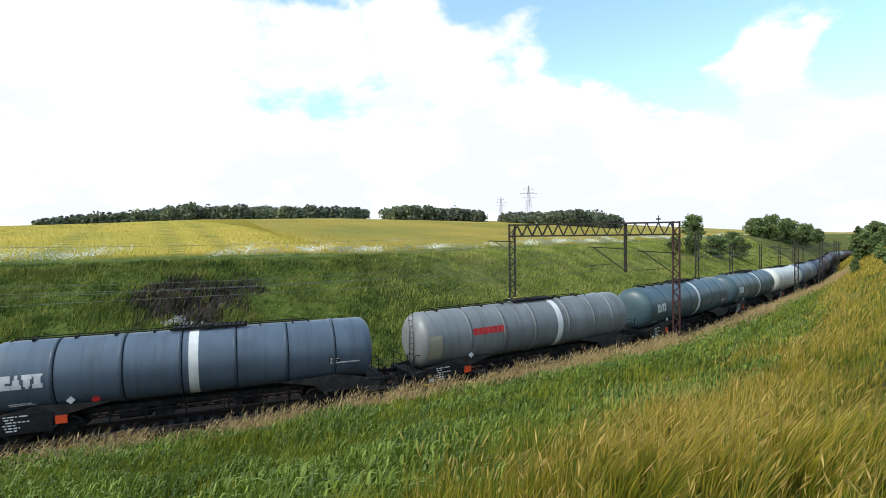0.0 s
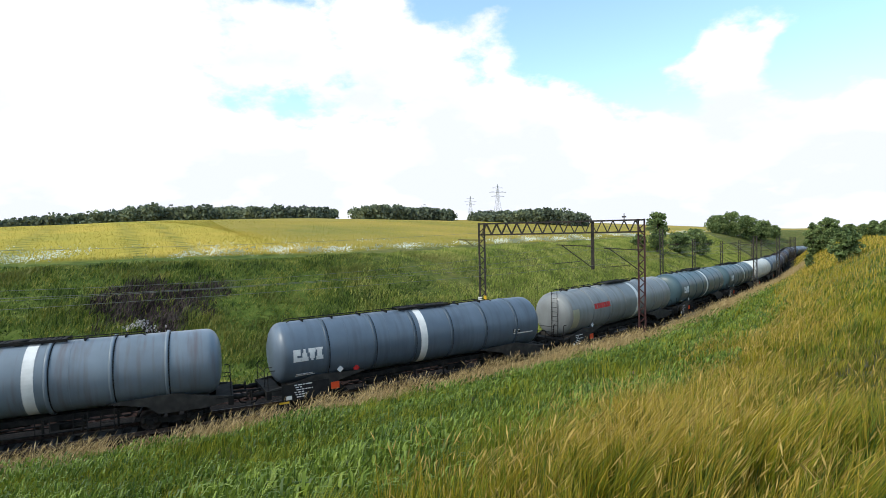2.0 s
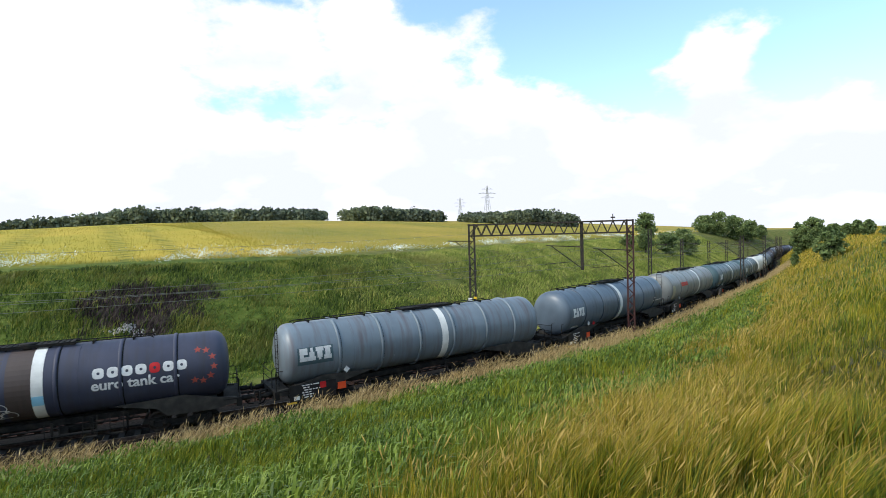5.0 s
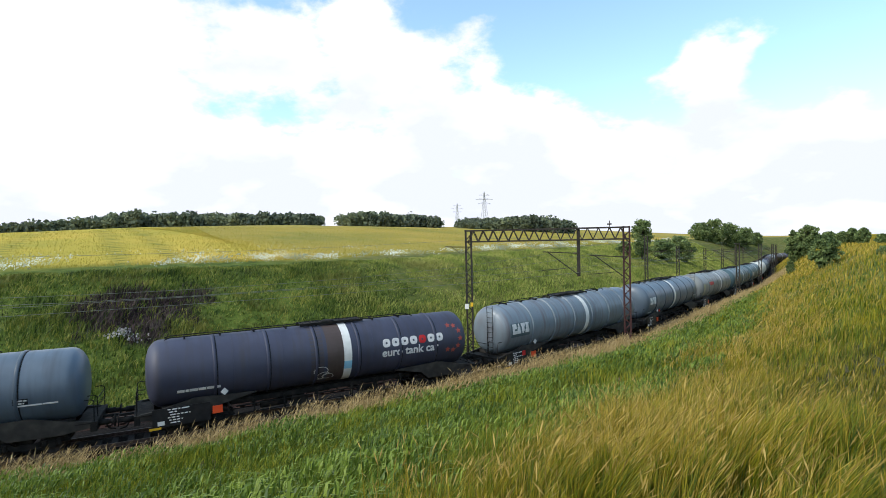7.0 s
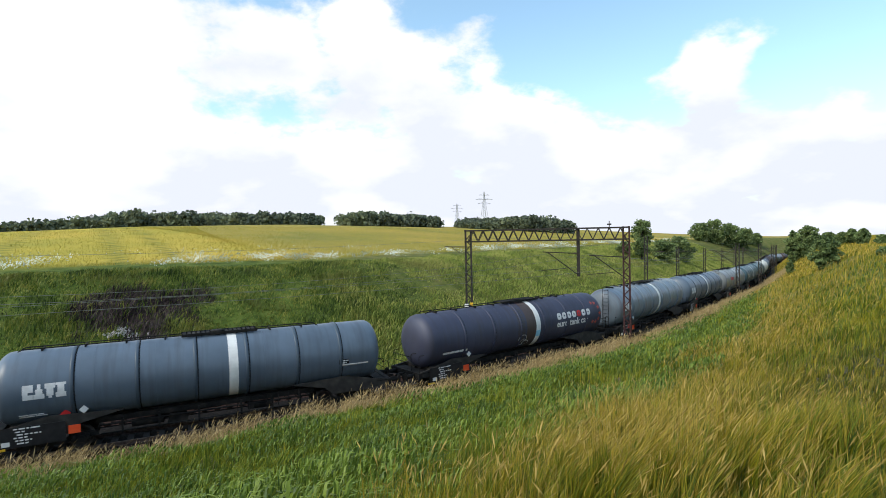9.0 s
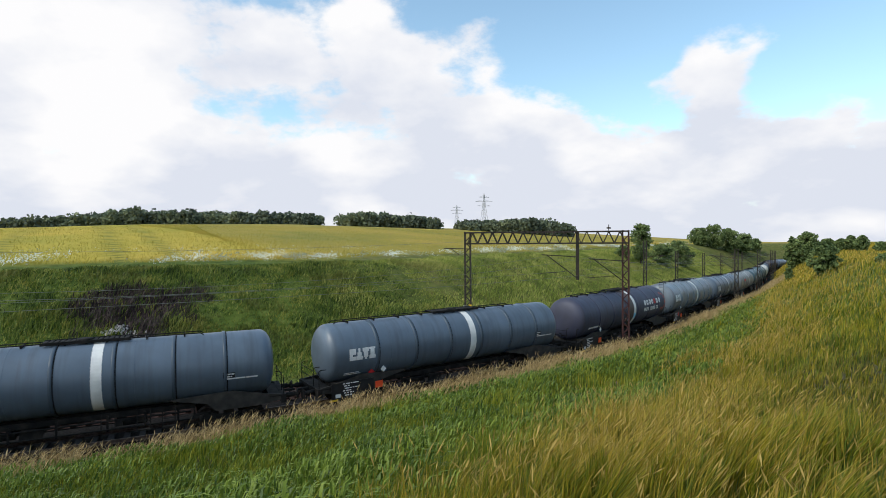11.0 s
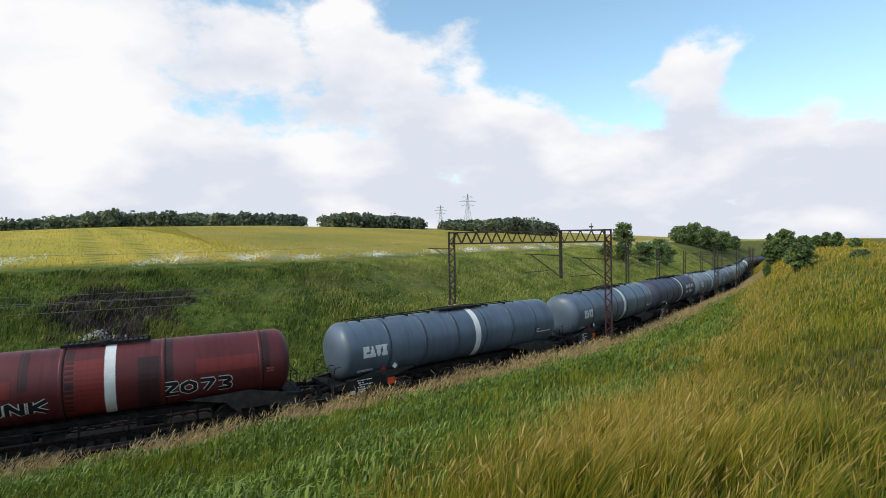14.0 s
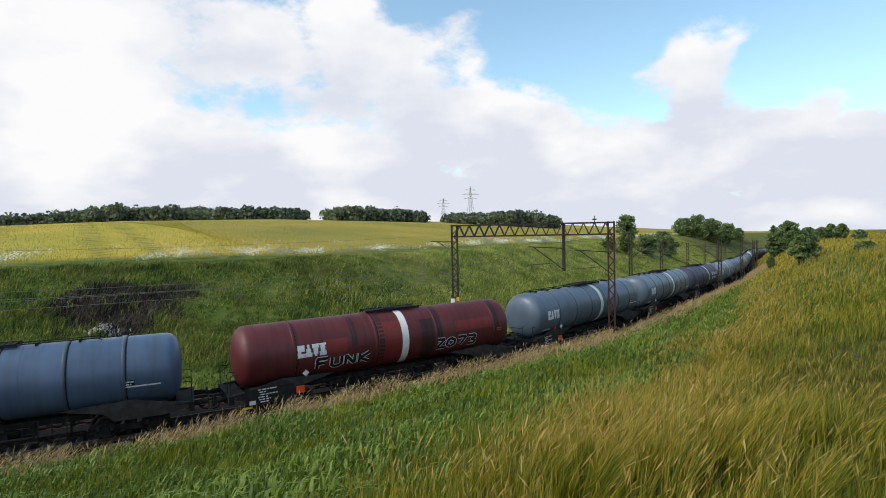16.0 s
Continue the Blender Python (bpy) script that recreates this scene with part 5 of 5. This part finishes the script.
def rail_fringe():
    """Bleached tall stalks with seed heads in a strip along the cess."""
    rng = np.random.RandomState(77)
    n = 84000
    s = -48 + 150 * rng.rand(n) ** 1.3
    o = np.interp(s, CESS_S, CESS_D) + 0.05 + np.abs(rng.randn(n)) * np.interp(s, [-30, -5, 30], [2.3, 1.8, 1.4])
    h = np.interp(s, LS, LH)
    x, y = np.interp(s, LS, LC[:, 0]) + o * np.sin(h), np.interp(s, LS, LC[:, 1]) - o * np.cos(h)
    ok = waves(x, y, 1.7, 71) > -0.48 + 0.6 * (rng.rand(n) - 0.5) + np.clip(o - 4.8, 0, 3) * 0.14 + smooth((s + 12) / 20) * 0.48
    x, y, s = x[ok], y[ok], s[ok]
    m = len(x)
    P = np.stack([x, y, ground(x, y)], 1)
    H = (0.85 + 0.55 * waves(x, y, 1.1, 72)) * (0.35 + 0.85 * rng.rand(m)) * np.interp(s, [-40, -24], [0.85, 1.1])
    me, tips, dirs = blade_mesh("stalks", P, H, 0.014 + 0.012 * rng.rand(m), 0.45, M_FRINGE, seed=78)
    tagged(new("bleached_grass", me), "bleached tall grass fringe beside the track", "grass", kind="stuff")
    me = head_mesh("heads", tips, dirs, 0.2 + 0.1 * rng.rand(m), M_FRINGE, seed=79)
    tagged(new("bleached_seed_heads", me), "pale feathery seed heads beside the track", "grass", kind="stuff")
    # coarse grass on the bank farther along the line
    n = 34000
    s = 35 + 190 * rng.rand(n) ** 1.3
    o = 2.8 + 30 * rng.rand(n) ** 1.5
    h = np.interp(s, LS, LH)
    x, y = np.interp(s, LS, LC[:, 0]) + o * np.sin(h), np.interp(s, LS, LC[:, 1]) - o * np.cos(h)
    P = np.stack([x, y, ground(x, y)], 1)
    pale = rng.rand(n) < 0.5 + 0.4 * waves(x, y, 7, 75)
    for nm, sel, mat, lab in (("straw_grass", pale, M_GRASS_S, "dry straw-coloured grass along the far bank"), ("yellowing_grass", ~pale, M_GRASS_Y, "yellow-green grass along the far bank")):
        me, _, _ = blade_mesh("grass", P[sel], 0.35 + 0.4 * rng.rand(sel.sum()), 0.07 + 0.06 * rng.rand(sel.sum()), 0.6, mat, seed=76)
        tagged(new(nm, me), lab, "grass", kind="stuff")
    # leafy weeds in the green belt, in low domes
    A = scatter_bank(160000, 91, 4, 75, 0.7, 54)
    x, y, d, s, r = A.T
    dep = drift_depth(x, y, d, s)
    ok = (dep < 0.03) & (d > 4.6) & (waves(x, y, 2.6, 92) > -0.45 + 0.5 * rng.rand(len(x)))
    x, y, r = x[ok], y[ok], r[ok]
    m = len(x)
    dome = 0.30 + 0.38 * smooth((waves(x, y, 1.5, 94, 2) + 0.5) / 1.0)
    P = np.stack([x, y, ground(x, y) + dome * rng.rand(m) ** 0.6], 1)
    me, _, _ = blade_mesh("leaves", P, 0.05 + 0.10 * rng.rand(m), (0.016 + 0.018 * rng.rand(m)) * np.clip(r / 12, 1, 3.5), 2.0, M_BROADLEAF, seed=93)
    tagged(new("leafy_weeds", me), "leafy green weeds among the bank grass", "weeds", kind="stuff")


def far_bank_weeds():
    rng = np.random.RandomState(21)
    n = 270000
    s = -75 + 260 * rng.rand(n) ** 1.4
    a = 7.2 + 22.5 * rng.rand(n)
    P0 = np.stack([np.interp(s, LS, LC[:, 0]), np.interp(s, LS, LC[:, 1])], 1)
    h = np.interp(s, LS, LH)
    x, y = P0[:, 0] - a * np.sin(h), P0[:, 1] + a * np.cos(h)
    z = ground(x, y)
    b = burnt(x, y)
    dead = rng.rand(n) < b * 0.75
    clump = waves(x, y, 5, 33)
    H = (0.36 + 0.45 * np.clip(clump, -0.6, 1) + 0.4 * np.clip(waves(x, y, 1.8, 34), -0.4, 1)) * (0.5 + 0.8 * rng.rand(n)) + 0.07
    P = np.stack([x, y, z], 1)
    sunny = rng.rand(n) < smooth((s + 14 + clump * 14) / 26) * 0.9
    wd = 0.03 + 0.06 * rng.rand(n)
    for nm, sel, mat, lab in (("bank_weeds", ~dead & ~sunny, M_WEED, "rough green weeds on the far cutting slope"), ("sunny_bank_grass", ~dead & sunny, M_WEED_Y, "yellowish rough grass on the far cutting slope")):
        me, _, _ = blade_mesh("weeds", P[sel], H[sel], wd[sel], 0.9, mat, seed=8)
        tagged(new(nm, me), lab, "weeds", kind="stuff")
    me, _, _ = blade_mesh("stalks", P[dead], H[dead] * 1.0 + 0.1, 0.04 + 0.05 * rng.rand(dead.sum()), 1.0, M_DEAD, seed=9)
    tagged(new("dead_weeds", me), "dark brown withered weeds on the cutting slope", "weeds", kind="stuff")
    # white umbels along the field's edge
    n = 20000
    s = -90 + 290 * rng.rand(n)
    a = 28.5 + np.abs(rng.randn(n)) * 4.5
    h = np.interp(s, LS, LH)
    x, y = np.interp(s, LS, LC[:, 0]) - a * np.sin(h), np.interp(s, LS, LC[:, 1]) + a * np.cos(h)
    keep = (waves(x, y, 7, 61) + 0.35 * waves(x, y, 2, 62) > 0.08)
    x, y = x[keep], y[keep]
    z = ground(x, y) + 0.5 + 0.45 * rng.rand(len(x))
    m = len(x)
    r = 0.03 + 0.045 * rng.rand(m)
    V = np.empty((m, 6, 3))
    for k in range(5):
        an = k * 2 * np.pi / 5
        V[:, k] = np.stack([x + r * np.cos(an), y + r * np.sin(an), z + 0.06 * np.sin(an + x)], 1)
    V[:, 5] = np.stack([x, y, z + 0.05], 1)
    bb = np.arange(m)[:, None] * 6
    T = np.concatenate([bb + np.array([[k, (k + 1) % 5, 5]]) for k in range(5)])
    tagged(new("white_wildflowers", tri_mesh("umbels", V.reshape(-1, 3), T, M_FLOWER)), "white umbel flowers along the field edge", "wildflowers", kind="stuff")
    # the first strip of the crop
    n = 90000
    s = -110 + 330 * rng.rand(n)
    a = 33.5 + 75 * rng.rand(n) ** 1.7
    h = np.interp(s, LS, LH)
    x, y = np.interp(s, LS, LC[:, 0]) - a * np.sin(h), np.interp(s, LS, LC[:, 1]) + a * np.cos(h)
    keep = rng.rand(n) > tramlines(x, y) * 0.9
    x, y, a = x[keep], y[keep], a[keep]
    P = np.stack([x, y, ground(x, y)], 1)
    me, _, _ = blade_mesh("crop", P, 0.12 + 0.2 * rng.rand(len(x)), 0.03 + 0.05 * rng.rand(len(x)), 0.5, M_CROP, seed=10)
    tagged(new("ripening_crop", me), "ripening yellow-green crop in the field", "crop", kind="stuff")


def leaf_cloud(centres, radii, per, size, seed):
    """Small leaf sprays scattered through lobes, denser towards their skins."""
    rng = np.random.RandomState(seed)
    V, n = [], 0
    for c, r in zip(centres, radii):
        k = max(6, int(per))
        u = rng.randn(k, 3)
        u /= np.linalg.norm(u, axis=1)[:, None]
        rad = (0.55 + 0.5 * rng.rand(k) ** 0.6)[:, None]
        p = np.asarray(c) + u * rad * np.asarray(r)
        a = rng.randn(k, 3)
        a /= np.linalg.norm(a, axis=1)[:, None]
        b = np.cross(a, rng.randn(k, 3))
        b /= np.linalg.norm(b, axis=1)[:, None] + 1e-6
        sz = (size * (0.6 + 0.8 * rng.rand(k)))[:, None]
        V.append(np.stack([p - a * sz * 0.5, p + b * sz * 0.45, p + a * sz * 0.5, p - b * sz * 0.45], 1))
    V = np.concatenate(V)
    m = len(V)
    q = np.arange(m)[:, None] * 4
    T = np.concatenate([q + np.array([[0, 1, 2]]), q + np.array([[0, 2, 3]])])
    return V.reshape(-1, 3), T


def tree(name, x, y, height, spread, label, seed, category="tree", lobes=34, leaf=0.45, mat=None, low=0.15, per=150):
    rng = np.random.RandomState(seed)
    z = at_ground(x, y)
    top = tagged(new(name), label, category, "trees along the cutting")
    top.matrix_basis = pose(x, y, z - 0.1)
    g = Geo()
    tr = height * 0.022 + 0.05
    g.tube((0, 0, 0), (0, 0, height * 0.4), tr, 8, tr * 0.7)
    g.tube((0, 0, height * 0.4), (height * 0.02, 0, height * 0.85), tr * 0.7, 8, tr * 0.2)
    part("trunk", g, M_TRUNK, top)
    cs, rs = [], []
    for i in range(lobes):
        t = low + (0.93 - low) * rng.rand()
        prof = math.sin(min(1, (t - low * 0.6) / (1 - low * 0.6)) * math.pi) ** 0.6
        a, q = rng.rand() * 2 * math.pi, spread * prof * (0.15 + 0.75 * rng.rand())
        c = (q * math.cos(a), q * math.sin(a), t * height)
        cs.append(c)
        r = spread * (0.13 + 0.17 * rng.rand())
        rs.append((r, r, r * 0.8))
        if i < 7:
            part("limb", Geo().tube((0, 0, max(0.2, t * height - q * 0.8 - 0.3)), c, tr * 0.4, 6, tr * 0.12), M_TRUNK, top)
    V, T = leaf_cloud(cs, rs, per, leaf, seed)
    part("crown", tri_mesh("crown", V, T, mat or M_LEAF_D), None, top)
    return top


def dirn(px, dist):
    """A place in the plan at an angle right of straight ahead and a distance."""
    return dist * math.sin(radians(px)), dist * math.cos(radians(px))


def wood(a0, a1, dist, hs, label, seed, n):
    rng = np.random.RandomState(seed)
    cs, rs, g = [], [], Geo()
    for i in range(n):
        t = (i + rng.rand()) / n
        dd = dist + rng.rand() * 22
        x, y = dirn(a0 + (a1 - a0) * t, dd)
        z = at_ground(x, y)
        h = np.interp(t, np.linspace(0, 1, len(hs)), hs) * (0.72 + 0.36 * rng.rand())
        w = 2.6 + 1.0 * rng.rand()
        for j in range(7):
            f = 0.08 + 0.74 * (j + rng.rand()) / 7
            cs.append((x + rng.randn() * w * 0.4, y + rng.randn() * w * 0.4, z + h * f))
            r = w * (0.6 + 0.4 * rng.rand()) * (1.1 - 0.35 * f)
            rs.append((r, r, r * 0.8))
        g.tube((x, y, z - 0.3), (x, y, z + h * 0.7), 0.22, 5, 0.1)
    top = tagged(new("wood"), label, "wood", "woods on the skyline", kind="stuff")
    V, T = leaf_cloud(cs, rs, 42, 1.2, seed)
    part("crowns", tri_mesh("crowns", V, T, M_LEAF_W), None, top)
    part("trunks", g, M_TRUNK, top)


def pylon(x, y, h, seed=0):
    top = tagged(new("power_pylon"), "grey lattice power pylon far beyond the field", "pylon", "pylons on the skyline")
    top.matrix_basis = pose(x, y, at_ground(x, y), 0, 0, 20)
    b = h * 0.11
    for sx in (-1, 1):
        for sy in (-1, 1):
            part("leg", Geo().path([(sx * b, sy * b, -0.5), (sx * b * 0.35, sy * b * 0.35, h * 0.6), (0.1 * sx, 0.1 * sy, h)], 0.1, 4), M_GALV, top)
    g = Geo()
    for i in range(8):
        z0, z1 = h * i / 8, h * (i + 1) / 8
        f = lambda z: b * (1 - 0.65 * min(1, z / (h * 0.6))) * (1 if z < h * 0.6 else max(0.15, 1 - (z - h * 0.6) / (h * 0.4)))
        for sg in (-1, 1):
            g.tube((-f(z0) * sg, -f(z0), z0), (f(z1) * sg, -f(z1), z1), 0.06, 4)
            g.tube((-f(z0) * sg, f(z0), z0), (f(z1) * sg, f(z1), z1), 0.06, 4)
    part("lattice", g, M_GALV, top)
    for z, w in ((0.66, 0.2), (0.78, 0.26), (0.9, 0.16)):
        part("crossarm", Geo().tube((-h * w, 0, h * z), (h * w, 0, h * z), 0.1, 4).tube((-h * w, 0, h * z), (0, 0, h * z + h * 0.05), 0.06, 4).tube((h * w, 0, h * z), (0, 0, h * z + h * 0.05), 0.06, 4), M_GALV, top)


bank_grass()
rail_fringe()
far_bank_weeds()
WOODS = [(-41.4, -13.0, 232, (2.0, 4.2, 5.2, 8.0, 7.6, 6.6, 6.2, 5.4, 4.2), "dark mixed wood on the crest of the field", 3, 170), (-10.6, -0.5, 240, (4.6, 6.6, 6.0, 5.6, 4.2), "dark small wood on the crest of the field", 4, 66), (1.9, 13.2, 250, (3.6, 4.6, 5.6, 7.6, 8.2, 5.4), "low green wood on the skyline", 5, 74)]
for w in WOODS:
    wood(*w)
for a, dd, h in ((4.5, 330, 22), (1.6, 420, 20), (-29.8, 300, 12), (-27.0, 330, 13)):
    x, y = dirn(a, dd)
    pylon(x, y, h)


def heap():
    """A heap of pale rubble at the foot of the burnt slope."""
    rng = random.Random(4)
    top = tagged(new("rubble_heap"), "pale grey rubble heap beside the withered weeds", "rubble")
    p = on_line(-29.9, -16.1)
    z = at_ground(p.x, p.y)
    top.matrix_basis = pose(p.x, p.y, z)
    for i in range(90):
        r = rng.uniform(0.04, 0.12)
        bm = bmesh.new()
        bmesh.ops.create_icosphere(bm, subdivisions=1, radius=r)
        for v in bm.verts:
            v.co *= rng.uniform(0.7, 1.2)
        me = bpy.data.meshes.new("stone")
        bm.to_mesh(me)
        bm.free()
        me.materials.append(M_HEAP)
        x, y = rng.gauss(0, 0.75), rng.gauss(0, 0.3)
        part("stone", me, None, top, m=pose(x, y, at_ground(p.x + x, p.y + y) - z + r * 0.5 + max(0, 0.3 - abs(x) * 0.3), 0, 0, rng.uniform(0, 90)))


heap()
# kind, bearing, distance, height of the top over the datum, spread, label, seed
TREES = [
    ("slender_tree", 20.35, 121.0, 12.1, 2.7, "slender dark green tree above the cutting", 11),
    ("bush", 18.6, 118.0, 7.4, 1.4, "low green bush at the cutting edge", 12),
    ("bush", 22.2, 135.0, 7.4, 3.0, "low green bush at the cutting edge", 13),
    ("bush", 23.9, 150.0, 8.2, 4.0, "rounded green bush at the cutting edge", 23),
    ("broad_tree", 25.7, 246.0, 13.2, 4.6, "broad spreading green tree beside the railway", 14),
    ("broad_tree", 26.9, 250.0, 14.7, 5.0, "broad spreading green tree beside the railway", 15),
    ("broad_tree", 28.2, 256.0, 13.0, 5.0, "broad spreading green tree beside the railway", 16),
    ("broad_tree", 29.3, 266.0, 10.9, 4.4, "broad spreading green tree beside the railway", 24),
    ("broad_tree", 30.2, 280.0, 8.6, 3.6, "broad spreading green tree beside the railway", 25),
    ("bush", 35.5, 70.0, 8.2, 1.6, "dense dark green bush on the bank", 17),
    ("bush", 33.2, 150.0, 9.1, 2.2, "rounded green tree on the bank top", 18),
    ("bush", 34.2, 146.0, 10.1, 2.6, "rounded green tree on the bank top", 26),
    ("bush", 35.7, 150.0, 8.4, 1.5, "rounded green tree on the bank top", 27),
    ("bush", 36.6, 120.0, 8.5, 0.9, "low green bush on the bank top", 19),
    ("bush", 37.3, 122.0, 9.1, 1.0, "low green bush on the bank top", 20),
    ("bush", 38.0, 118.0, 9.1, 1.2, "low green bush on the bank top", 28),
    ("bush", 39.3, 115.0, 7.9, 1.1, "low green bush on the bank top", 29),
    ("bush", 39.7, 62.0, 7.1, 0.9, "small green bush in the bank grass", 21),
    ("bush", 32.9, 100.0, 4.0, 0.6, "small dark bush on the cutting side", 30),
]
for nm, a, dist, zt, sp, lab, sd in TREES:
    x, y = dirn(a, dist)
    tree(nm, x, y, max(1.0, zt - at_ground(x, y)), sp, lab, sd, "tree" if "tree" in nm else "bush", lobes=110, per=60, low=0.14 if nm == "slender_tree" else 0.04, leaf=0.13 + dist * 0.0015)


# ---- what moves ----
def run(t):
    """Metres along the line of the tank end of wagon 0 at t seconds."""
    return 27.783 + 6.4573 * (t - 7) + 0.013146 * (t - 7) ** 2


def wagon_pose(k, t):
    c = run(t) - k * PITCH + TANK_L / 2
    a, b = on_line(c - 6.0), on_line(c + 6.0)
    v = b - a
    m = (a + b) / 2
    return pose(m.x, m.y, m.z, 0, -math.degrees(math.asin(v.z / v.length)), math.degrees(math.atan2(v.y, v.x)))


def motions():
    for k, w in TRAIN.items():
        walk(w, [(i / 2, wagon_pose(k, i / 2)) for i in range(33)])
    for ws, x in WHEELS:
        walk(ws, [(i / 10, pose(x, 0, 0.455, 0, math.degrees(run(i / 10) / 0.455), 0)) for i in range(161)])


motions()
